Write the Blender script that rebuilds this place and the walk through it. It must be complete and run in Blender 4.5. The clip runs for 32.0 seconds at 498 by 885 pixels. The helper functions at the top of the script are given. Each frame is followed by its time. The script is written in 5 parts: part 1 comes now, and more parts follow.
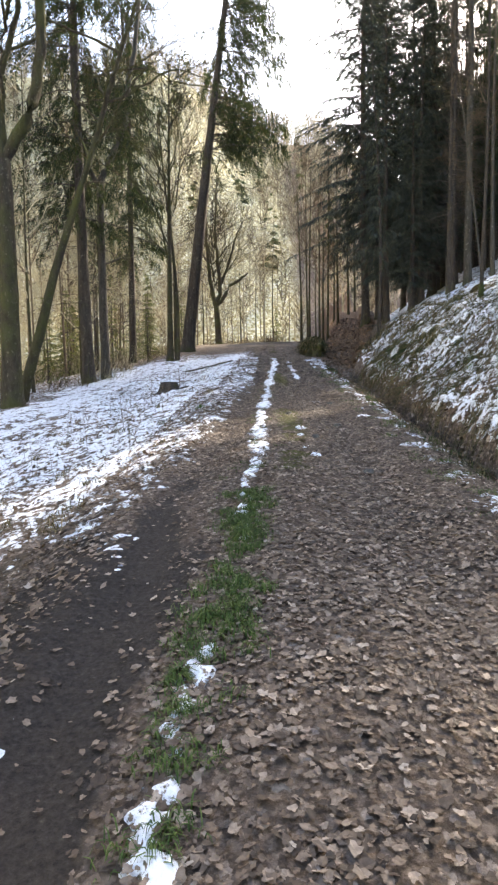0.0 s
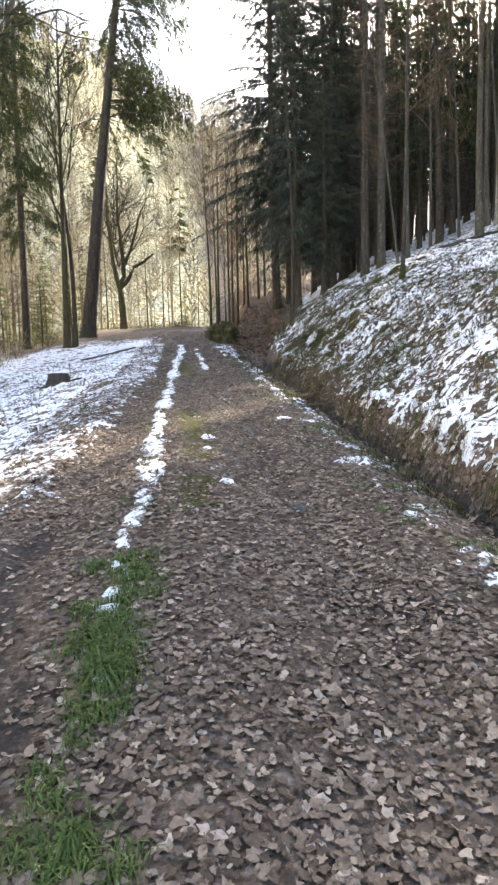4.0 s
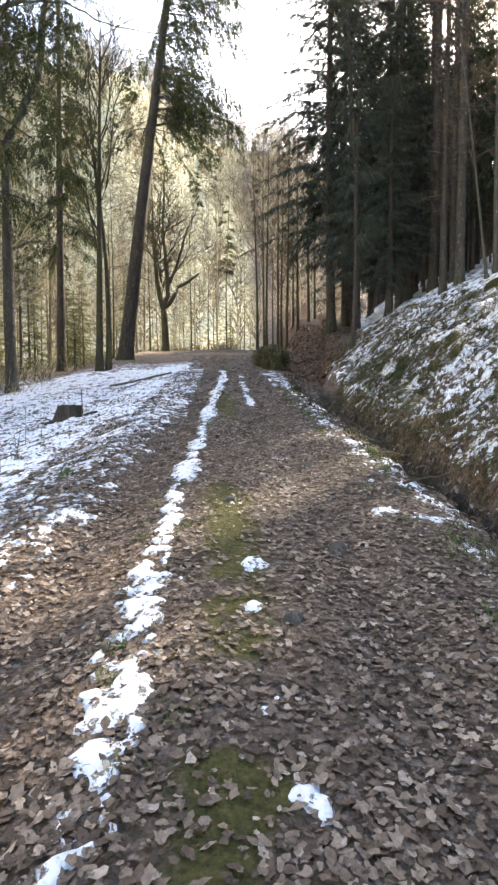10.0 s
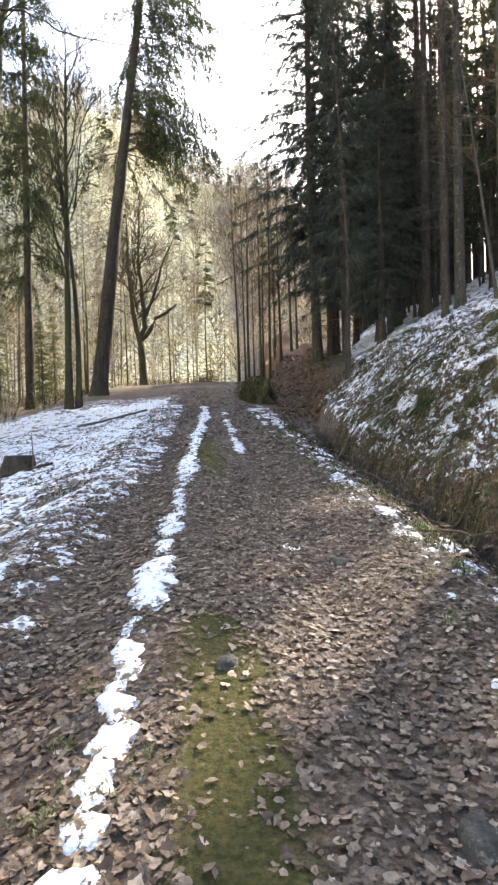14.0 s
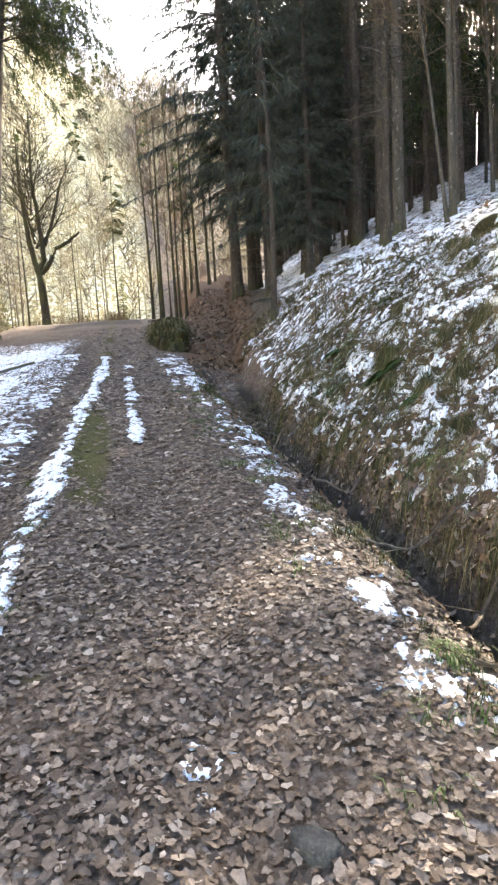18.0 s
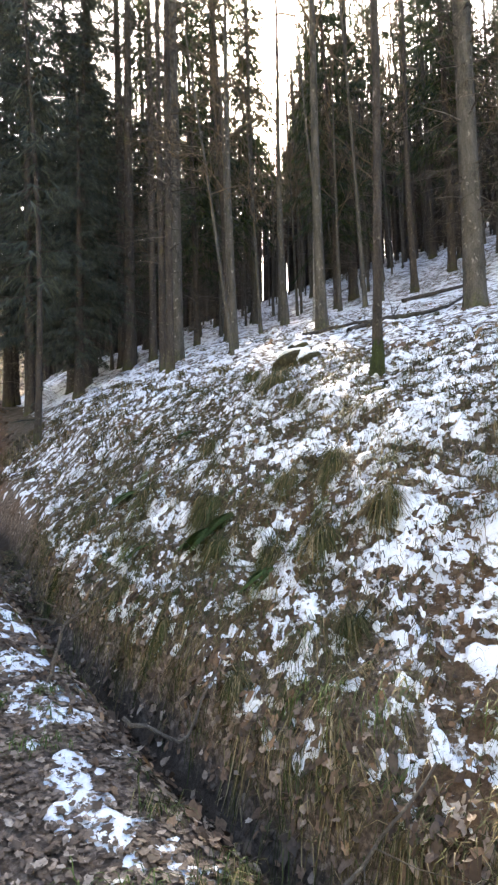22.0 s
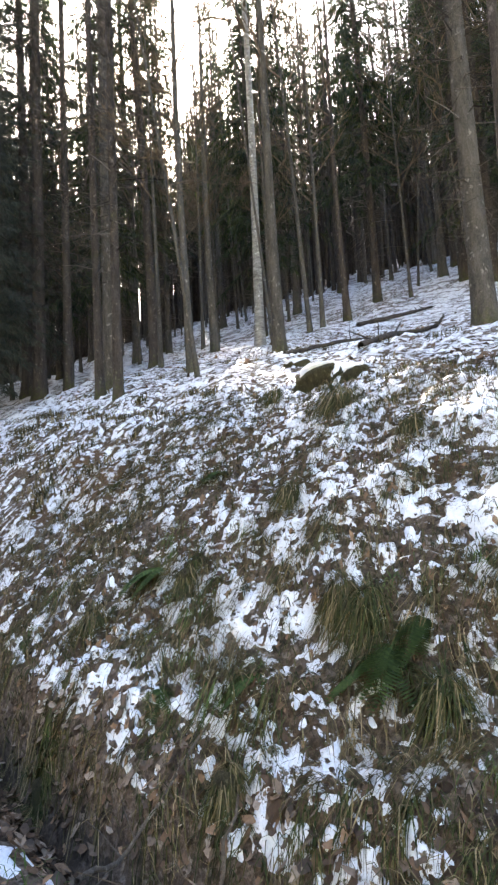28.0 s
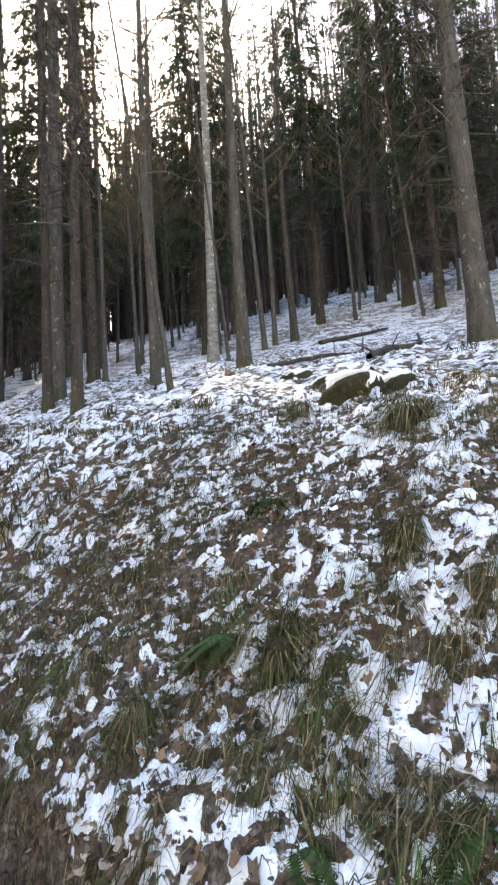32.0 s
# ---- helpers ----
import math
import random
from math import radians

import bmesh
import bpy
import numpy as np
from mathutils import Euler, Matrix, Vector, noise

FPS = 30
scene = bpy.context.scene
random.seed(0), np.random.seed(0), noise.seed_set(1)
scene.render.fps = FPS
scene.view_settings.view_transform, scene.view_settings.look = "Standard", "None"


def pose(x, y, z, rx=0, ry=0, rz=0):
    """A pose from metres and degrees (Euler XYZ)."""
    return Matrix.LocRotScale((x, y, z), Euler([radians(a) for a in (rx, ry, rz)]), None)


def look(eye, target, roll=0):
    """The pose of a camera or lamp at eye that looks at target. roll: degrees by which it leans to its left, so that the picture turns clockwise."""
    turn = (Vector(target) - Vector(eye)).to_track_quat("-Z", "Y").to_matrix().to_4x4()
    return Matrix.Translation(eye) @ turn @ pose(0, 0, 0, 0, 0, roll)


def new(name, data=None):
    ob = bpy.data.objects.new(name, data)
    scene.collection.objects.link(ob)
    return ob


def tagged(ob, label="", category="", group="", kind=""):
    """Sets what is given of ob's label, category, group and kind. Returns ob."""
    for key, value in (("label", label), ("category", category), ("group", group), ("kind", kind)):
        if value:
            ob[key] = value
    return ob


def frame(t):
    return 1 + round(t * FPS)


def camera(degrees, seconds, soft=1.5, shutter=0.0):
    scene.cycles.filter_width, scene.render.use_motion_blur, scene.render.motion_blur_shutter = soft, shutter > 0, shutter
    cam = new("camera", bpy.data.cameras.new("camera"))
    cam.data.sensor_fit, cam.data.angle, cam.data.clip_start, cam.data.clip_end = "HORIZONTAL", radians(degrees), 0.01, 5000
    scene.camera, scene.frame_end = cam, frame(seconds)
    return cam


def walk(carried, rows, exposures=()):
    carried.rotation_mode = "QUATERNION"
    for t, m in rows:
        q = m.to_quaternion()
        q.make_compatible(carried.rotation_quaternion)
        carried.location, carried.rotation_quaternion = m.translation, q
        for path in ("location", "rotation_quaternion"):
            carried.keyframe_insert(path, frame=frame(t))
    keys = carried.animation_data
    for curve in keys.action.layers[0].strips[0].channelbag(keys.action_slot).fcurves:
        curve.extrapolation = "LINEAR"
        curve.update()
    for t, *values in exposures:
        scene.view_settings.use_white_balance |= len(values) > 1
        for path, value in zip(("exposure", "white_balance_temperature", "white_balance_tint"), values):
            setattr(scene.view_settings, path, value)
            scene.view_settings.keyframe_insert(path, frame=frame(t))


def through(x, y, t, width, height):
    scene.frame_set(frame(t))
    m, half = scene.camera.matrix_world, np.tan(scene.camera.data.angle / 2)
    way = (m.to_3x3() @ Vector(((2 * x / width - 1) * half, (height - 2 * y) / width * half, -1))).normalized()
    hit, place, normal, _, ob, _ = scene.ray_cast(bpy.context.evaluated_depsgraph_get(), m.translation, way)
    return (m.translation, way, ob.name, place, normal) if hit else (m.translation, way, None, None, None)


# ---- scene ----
# ---- camera ----
cam = camera(44.2, 32.0, soft=2.4)
PATH = [
    (0, (0.000, 0.000, 1.450), (-0.060, 1.994, 1.302), -1.1),
    (0.5, (-0.028, 0.259, 1.482), (-0.016, 2.251, 1.305), -2.3),
    (1, (-0.020, 0.471, 1.489), (-0.040, 2.459, 1.275), -3.0),
    (1.5, (0.041, 0.699, 1.533), (0.039, 2.686, 1.298), -1.0),
    (2, (0.088, 1.010, 1.517), (0.193, 2.995, 1.298), -1.5),
    (2.5, (0.094, 1.231, 1.580), (0.327, 3.198, 1.302), -1.7),
    (4.5, (0.182, 2.118, 1.629), (0.387, 4.098, 1.441), -1.4),
    (5, (0.184, 2.514, 1.650), (0.292, 4.498, 1.422), 0.2),
    (5.5, (0.171, 2.784, 1.690), (0.275, 4.779, 1.594), -2.3),
    (6, (0.168, 3.000, 1.703), (0.244, 4.995, 1.583), -2.0),
    (6.5, (0.197, 3.271, 1.762), (0.256, 5.265, 1.627), 0.9),
    (7, (0.203, 3.562, 1.769), (0.283, 5.560, 1.719), -0.5),
    (7.5, (0.185, 3.773, 1.815), (0.336, 5.764, 1.691), -1.6),
    (8, (0.234, 4.061, 1.843), (0.314, 6.059, 1.840), -0.3),
    (8.5, (0.267, 4.295, 1.841), (0.343, 6.291, 1.742), -0.8),
    (9, (0.250, 4.592, 1.882), (0.385, 6.587, 1.868), -1.0),
    (9.5, (0.249, 4.814, 1.881), (0.395, 6.804, 1.748), -1.0),
    (10, (0.294, 5.106, 1.929), (0.380, 7.100, 1.803), -0.4),
    (10.5, (0.299, 5.372, 1.941), (0.436, 7.365, 1.852), -0.1),
    (11, (0.264, 5.616, 2.017), (0.398, 7.609, 1.933), -1.4),
    (11.5, (0.291, 5.929, 2.037), (0.346, 7.928, 2.048), -1.1),
    (12, (0.277, 6.222, 2.045), (0.305, 8.220, 1.965), -0.1),
    (12.5, (0.210, 6.442, 2.118), (0.322, 8.438, 2.054), -0.9),
    (13, (0.209, 6.662, 2.113), (0.280, 8.658, 2.015), -2.1),
    (13.5, (0.228, 6.934, 2.165), (0.267, 8.933, 2.109), -1.5),
    (14, (0.278, 7.237, 2.171), (0.425, 9.231, 2.143), -1.8),
    (14.5, (0.230, 7.412, 2.218), (0.500, 9.392, 2.133), -2.3),
    (16.5, (0.717, 9.022, 2.521), (0.963, 10.998, 2.337), -2.4),
    (17, (0.744, 9.277, 2.570), (1.055, 11.240, 2.347), -1.1),
    (17.5, (0.750, 9.563, 2.568), (1.058, 11.526, 2.347), -2.2),
    (18, (0.744, 9.763, 2.633), (1.125, 11.710, 2.380), -3.4),
    (18.5, (0.808, 10.049, 2.657), (1.270, 11.984, 2.453), -2.2),
    (19, (0.838, 10.197, 2.677), (1.439, 12.100, 2.546), -1.5),
    (19.5, (0.822, 10.394, 2.761), (1.543, 12.258, 2.670), -3.6),
    (20, (0.913, 10.736, 2.768), (1.763, 12.544, 2.673), -2.0),
    (20.5, (0.921, 10.953, 2.810), (1.810, 12.745, 2.788), -1.7),
    (21, (0.908, 11.156, 2.863), (2.015, 12.822, 2.861), -3.1),
    (21.5, (0.969, 11.376, 2.865), (2.096, 13.027, 2.925), -3.6),
    (22, (0.990, 11.572, 2.902), (2.106, 13.228, 3.007), -1.8),
    (22.5, (1.002, 11.805, 2.900), (2.187, 13.410, 3.045), -3.8),
    (23, (0.979, 12.014, 2.935), (2.181, 13.610, 3.038), -2.4),
    (23.5, (1.032, 12.258, 2.965), (2.238, 13.847, 3.100), -1.8),
    (24, (1.068, 12.450, 2.965), (2.254, 14.056, 3.077), -1.1),
    (24.5, (1.074, 12.691, 3.004), (2.338, 14.228, 3.204), -3.1),
    (25, (1.104, 12.895, 2.995), (2.342, 14.451, 3.205), -3.0),
    (25.5, (1.163, 13.125, 3.032), (2.441, 14.653, 3.210), -1.0),
    (27.5, (1.136, 13.982, 3.101), (2.507, 15.431, 3.248), -0.6),
    (28, (1.084, 14.205, 3.144), (2.490, 15.612, 3.349), -3.5),
    (28.5, (1.124, 14.415, 3.158), (2.558, 15.785, 3.416), -2.2),
    (29, (1.168, 14.639, 3.179), (2.555, 16.064, 3.397), 0.1),
    (29.5, (1.115, 14.851, 3.209), (2.652, 16.120, 3.378), -1.6),
    (30, (1.135, 15.005, 3.222), (2.663, 16.290, 3.349), -1.7),
    (30.5, (1.174, 15.177, 3.260), (2.745, 16.395, 3.479), -2.3),
    (31, (1.192, 15.345, 3.271), (2.753, 16.580, 3.462), -1.7),
    (31.5, (1.160, 15.518, 3.296), (2.781, 16.671, 3.503), -4.2),
    (32, (1.224, 15.662, 3.285), (2.810, 16.851, 3.549), -3.7),
]
walk(cam, [(t, look(eye, target, roll)) for t, eye, target, roll in PATH], [(0, 2.42, 6950, 11), (1, 2.52, 6950, 11), (2, 2.75, 6950, 11), (4, 2.78, 6950, 11), (6, 2.6, 6950, 11), (10, 2.58, 6950, 11), (13, 2.52, 6950, 11), (17, 2.97, 6900, 11), (19, 3.07, 6900, 11), (20.5, 2.98, 6850, 11), (22, 2.85, 6800, 12), (30, 2.9, 6700, 12), (32, 2.92, 6700, 12)])

# ---- light ----
SUN_TURN, SUN_RISE = 36.9, 32.75
world = bpy.data.worlds.new("sky")
scene.world = world
world.use_nodes = True
sky = world.node_tree.nodes.new("ShaderNodeTexSky")
sky.sky_type, sky.sun_disc = "NISHITA", False
sky.sun_elevation, sky.sun_rotation = radians(SUN_RISE), radians(SUN_TURN)
sky.air_density, sky.dust_density, sky.ozone_density = 1.0, 2.5, 1.0
back = world.node_tree.nodes["Background"]
back.inputs["Strength"].default_value = 0.15
world.node_tree.links.new(sky.outputs["Color"], back.inputs["Color"])
sun = new("sun", bpy.data.lights.new("sun", "SUN"))
sun.data.energy, sun.data.angle, sun.data.color = 4.5, radians(0.6), (1.0, 0.9, 0.74)
toward = Vector((math.sin(radians(SUN_TURN)) * math.cos(radians(SUN_RISE)), math.cos(radians(SUN_TURN)) * math.cos(radians(SUN_RISE)), math.sin(radians(SUN_RISE))))
sun.matrix_world = look(toward * 60, (0, 0, 0))

# ---- mesh tools ----
class Soup:
    """Gathers pieces of mesh: rows of points, and faces that count from them."""

    def __init__(self):
        self.points, self.faces, self.kinds, self.count = [], [], [], 0

    def add(self, points, faces, kind=0):
        points = np.asarray(points, float).reshape(-1, 3)
        self.points.append(points)
        self.faces.extend([tuple(i + self.count for i in f) for f in faces])
        self.kinds.extend([kind] * len(faces))
        self.count += len(points)

    def add_many(self, points, faces, kind=0):
        """points: copies x n x 3; the same faces for each copy."""
        points = np.asarray(points, float)
        m, n = points.shape[:2]
        for size in {len(f) for f in faces}:
            some = np.array([f for f in faces if len(f) == size])
            all_of = (some[None] + (self.count + n * np.arange(m))[:, None, None]).reshape(-1, size)
            self.faces.extend(map(tuple, all_of.tolist()))
            self.kinds.extend([kind] * len(all_of))
        self.points.append(points.reshape(-1, 3))
        self.count += m * n

    def mesh(self, name, materials, flat=False):
        me = bpy.data.meshes.new(name)
        me.from_pydata(np.concatenate(self.points).tolist() if self.points else [], [], self.faces)
        for m in materials:
            me.materials.append(m)
        me.polygons.foreach_set("material_index", self.kinds)
        if not flat:
            me.polygons.foreach_set("use_smooth", [True] * len(me.polygons))
        me.update()
        return me


def tube(soup, path, radii, sides=8, kind=0, wobble=0.0, rng=None, cap=True):
    """A tapered tube along a path of points."""
    path = np.asarray(path, float)
    n = len(path)
    ahead = np.gradient(path, axis=0)
    ahead /= np.linalg.norm(ahead, axis=1, keepdims=True) + 1e-9
    ref = np.where(np.abs(ahead[:, 2:3]) > 0.9, [[1.0, 0, 0]], [[0, 0, 1.0]])
    a = np.cross(ahead, ref)
    a /= np.linalg.norm(a, axis=1, keepdims=True) + 1e-9
    b = np.cross(ahead, a)
    ang = np.arange(sides) * 2 * np.pi / sides
    r = np.asarray(radii, float)[:, None] * np.ones((n, sides))
    if wobble and rng is not None:
        r = r * (1 + wobble * rng.normal(size=(n, sides)))
    pts = path[:, None] + r[..., None] * (np.cos(ang)[None, :, None] * a[:, None] + np.sin(ang)[None, :, None] * b[:, None])
    faces = [(i * sides + j, i * sides + (j + 1) % sides, (i + 1) * sides + (j + 1) % sides, (i + 1) * sides + j) for i in range(n - 1) for j in range(sides)]
    if cap:
        faces.append(tuple((n - 1) * sides + j for j in range(sides)))
    soup.add(pts.reshape(-1, 3), faces, kind)


def part(name, mesh, parent=None, label=""):
    ob = new(name, mesh)
    if parent is not None:
        ob.parent = parent
    if label:
        ob["label"] = label
    return ob


def thing(name, x, y, z, label, category, group="", kind=""):
    ob = new(name)
    ob.empty_display_size = 0.2
    ob.location = (x, y, z)
    return tagged(ob, label, category, group, kind)


def lattice(ix, iy, seed):
    n = (ix.astype(np.int64) * 374761393 + iy.astype(np.int64) * 668265263 + seed * 144269504) & 0xFFFFFFFF
    n = ((n ^ (n >> 13)) * 1274126177) & 0xFFFFFFFF
    return ((n ^ (n >> 16)) & 0xFFFF) / 65535.0


def value_noise(x, y, seed=0):
    ix, iy = np.floor(x), np.floor(y)
    fx, fy = x - ix, y - iy
    fx, fy = fx * fx * (3 - 2 * fx), fy * fy * (3 - 2 * fy)
    a, b = lattice(ix, iy, seed), lattice(ix + 1, iy, seed)
    c, d = lattice(ix, iy + 1, seed), lattice(ix + 1, iy + 1, seed)
    return (a * (1 - fx) + b * fx) * (1 - fy) + (c * (1 - fx) + d * fx) * fy


def fractal(x, y, seed=0, octaves=4):
    """Value noise summed over octaves, about -1 to 1."""
    total, size, scale = 0.0, 0.0, 1.0
    for k in range(octaves):
        total = total + (value_noise(x * scale + 17.3 * k, y * scale - 9.1 * k, seed + k) * 2 - 1) / scale ** 0.8
        size += 1 / scale ** 0.8
        scale *= 2.03
    return total / size

# ---- materials ----
def material(name, rough=0.9, spec=0.3):
    m = bpy.data.materials.new(name)
    m.use_nodes = True
    p = m.node_tree.nodes["Principled BSDF"]
    p.inputs["Roughness"].default_value = rough
    p.inputs["Specular IOR Level"].default_value = spec
    return m, m.node_tree.nodes, m.node_tree.links, p


def ramp(nodes, links, source, stops):
    r = nodes.new("ShaderNodeValToRGB")
    while len(r.color_ramp.elements) < len(stops):
        r.color_ramp.elements.new(0.5)
    for e, (at, c) in zip(r.color_ramp.elements, stops):
        e.position, e.color = at, (*c, 1)
    links.new(source, r.inputs["Fac"])
    return r.outputs["Color"]


def noise_at(nodes, links, scale, detail=6, rough=0.6, stretch=None):
    co = nodes.new("ShaderNodeTexCoord")
    source = co.outputs["Object"]
    if stretch:
        mp = nodes.new("ShaderNodeMapping")
        mp.inputs["Scale"].default_value = stretch
        links.new(source, mp.inputs["Vector"])
        source = mp.outputs["Vector"]
    t = nodes.new("ShaderNodeTexNoise")
    t.inputs["Scale"].default_value, t.inputs["Detail"].default_value, t.inputs["Roughness"].default_value = scale, detail, rough
    links.new(source, t.inputs["Vector"])
    return t.outputs["Fac"]


def mixed(nodes, links, fac, a, b, how="MIX"):
    n = nodes.new("ShaderNodeMix")
    n.data_type, n.blend_type = "RGBA", how
    if isinstance(fac, float):
        n.inputs[0].default_value = fac
    else:
        links.new(fac, n.inputs[0])
    for value, socket in ((a, n.inputs[6]), (b, n.inputs[7])):
        if isinstance(value, tuple):
            socket.default_value = (*value, 1)
        else:
            links.new(value, socket)
    return n.outputs[2]


def bumped(nodes, links, p, height_of, strength, distance):
    b = nodes.new("ShaderNodeBump")
    b.inputs["Strength"].default_value, b.inputs["Distance"].default_value = strength, distance
    links.new(height_of, b.inputs["Height"])
    links.new(b.outputs["Normal"], p.inputs["Normal"])


def attribute(nodes, name):
    a = nodes.new("ShaderNodeAttribute")
    a.attribute_name = name
    return a.outputs["Fac"]


def stepped(nodes, links, value, low, high):
    n = nodes.new("ShaderNodeMapRange")
    n.inputs["From Min"].default_value, n.inputs["From Max"].default_value = low, high
    links.new(value, n.inputs["Value"])
    return n.outputs["Result"]


def ground_material():
    m, n, l, p = material("forest_ground", 0.95, 0.2)
    grain = noise_at(n, l, 38, 8, 0.7)
    patch = noise_at(n, l, 2.2, 6, 0.65)
    litter = ramp(n, l, grain, [(0.28, (0.035, 0.025, 0.018)), (0.45, (0.11, 0.078, 0.055)), (0.58, (0.20, 0.15, 0.115)), (0.72, (0.32, 0.25, 0.20))])
    soil = ramp(n, l, grain, [(0.3, (0.022, 0.018, 0.016)), (0.6, (0.062, 0.051, 0.044)), (0.8, (0.125, 0.105, 0.09))])
    turf = ramp(n, l, grain, [(0.3, (0.012, 0.011, 0.006)), (0.48, (0.040, 0.033, 0.017)), (0.62, (0.085, 0.064, 0.034)), (0.8, (0.18, 0.13, 0.075))])
    moss = ramp(n, l, grain, [(0.3, (0.035, 0.036, 0.012)), (0.5, (0.085, 0.080, 0.026)), (0.7, (0.15, 0.125, 0.05))])
    russet = ramp(n, l, grain, [(0.3, (0.040, 0.023, 0.013)), (0.5, (0.115, 0.066, 0.036)), (0.75, (0.22, 0.135, 0.078))])
    # far scrub and snow bits, with the valley's sunlight put into the colour
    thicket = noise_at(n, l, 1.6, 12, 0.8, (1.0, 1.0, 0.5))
    sun_toned = ramp(n, l, thicket, [(0.38, (0.06, 0.045, 0.02)), (0.46, (0.30, 0.24, 0.09)), (0.52, (0.64, 0.60, 0.37)), (0.58, (0.78, 0.76, 0.62)), (0.63, (0.84, 0.84, 0.84))])
    # leaf scraps pressed into the soil, each its own shade
    co = n.new("ShaderNodeTexCoord")
    warp = n.new("ShaderNodeTexNoise")
    warp.inputs["Scale"].default_value, warp.inputs["Detail"].default_value = 22, 3
    l.new(co.outputs["Object"], warp.inputs["Vector"])
    moved = n.new("ShaderNodeMix")
    moved.data_type = "VECTOR"
    moved.inputs[0].default_value = 0.07
    l.new(co.outputs["Object"], moved.inputs[4])
    l.new(warp.outputs["Color"], moved.inputs[5])
    scrap = n.new("ShaderNodeTexVoronoi")
    scrap.inputs["Scale"].default_value, scrap.inputs["Randomness"].default_value = 24, 1
    l.new(moved.outputs[1], scrap.inputs["Vector"])
    tone = n.new("ShaderNodeSeparateColor")
    l.new(scrap.outputs["Color"], tone.inputs[0])
    scraps = ramp(n, l, tone.outputs[0], [(0.0, (0.055, 0.040, 0.030)), (0.4, (0.14, 0.104, 0.080)), (0.75, (0.26, 0.20, 0.16)), (1.0, (0.42, 0.345, 0.29))])
    scraps = mixed(n, l, 0.75, scraps, ramp(n, l, grain, [(0.3, (0.3, 0.3, 0.3)), (0.65, (1.05, 1.05, 1.05))]), "MULTIPLY")
    edge = stepped(n, l, scrap.outputs["Distance"], 0.62, 0.40)
    litter = mixed(n, l, edge, litter, scraps)
    c = litter
    for name, colour in (("soil", soil), ("turf", turf), ("moss", moss), ("russet", russet), ("far", sun_toned), ("wet", (0.040, 0.029, 0.020))):
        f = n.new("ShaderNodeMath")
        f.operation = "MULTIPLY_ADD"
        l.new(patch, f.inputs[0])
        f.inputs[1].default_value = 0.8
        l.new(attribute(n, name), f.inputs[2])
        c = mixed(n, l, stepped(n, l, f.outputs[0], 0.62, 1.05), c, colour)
    # crumbs of thin old snow between grass and litter
    crumb = noise_at(n, l, 13, 8, 0.68, (1.0, 0.7, 1.0))
    s = n.new("ShaderNodeMath")
    s.operation = "ADD"
    l.new(crumb, s.inputs[0])
    l.new(attribute(n, "dust"), s.inputs[1])
    c = mixed(n, l, stepped(n, l, s.outputs[0], 0.985, 1.025), c, (0.66, 0.68, 0.72))
    l.new(c, p.inputs["Base Color"])
    rise = n.new("ShaderNodeMath")
    rise.operation = "MULTIPLY_ADD"
    l.new(tone.outputs[1], rise.inputs[0])
    rise.inputs[1].default_value = 0.3
    l.new(grain, rise.inputs[2])
    bumped(n, l, p, rise.outputs[0], 0.9, 0.035)
    return m


def bark_material(name, dark, light, moss=0.25, scale=9.0, band=False, foot=0.0):
    """Furrowed bark with pale lichen spots, slow mossy patches and, with foot, a mossy collar above the roots."""
    m, n, l, p = material(name, 0.92, 0.25)
    rough = noise_at(n, l, scale, 8, 0.7, (1, 1, 0.22) if not band else (0.7, 0.7, 2.4))
    fine = noise_at(n, l, scale * 6, 5, 0.7, (1, 1, 0.5))
    c = mixed(n, l, 0.45, ramp(n, l, rough, [(0.34, dark), (0.66, light)]), ramp(n, l, fine, [(0.36, dark), (0.7, light)]))
    blotch = noise_at(n, l, scale * 1.4, 5, 0.65, (1, 1, 0.7))
    c = mixed(n, l, stepped(n, l, blotch, 0.60, 0.68), c, tuple(min(1.5 * v + 0.03, 0.7) for v in light))
    slow = noise_at(n, l, 1.1, 4, 0.6)
    c = mixed(n, l, stepped(n, l, slow, 0.72 - moss, 0.98 - moss * 0.6), c, (0.080, 0.088, 0.020))
    if foot:
        co = n.new("ShaderNodeTexCoord")
        xyz = n.new("ShaderNodeSeparateXYZ")
        l.new(co.outputs["Object"], xyz.inputs[0])
        collar = n.new("ShaderNodeMath")
        collar.operation = "MULTIPLY_ADD"
        l.new(blotch, collar.inputs[0])
        collar.inputs[1].default_value = -2.2
        l.new(xyz.outputs["Z"], collar.inputs[2])
        c = mixed(n, l, stepped(n, l, collar.outputs[0], foot - 1.0, foot - 1.9), c, (0.060, 0.068, 0.016))
    l.new(c, p.inputs["Base Color"])
    lumps = n.new("ShaderNodeMath")
    lumps.operation = "MULTIPLY_ADD"
    l.new(fine, lumps.inputs[0])
    lumps.inputs[1].default_value = 0.5
    l.new(rough, lumps.inputs[2])
    bumped(n, l, p, lumps.outputs[0], 1.0, 0.05)
    return m


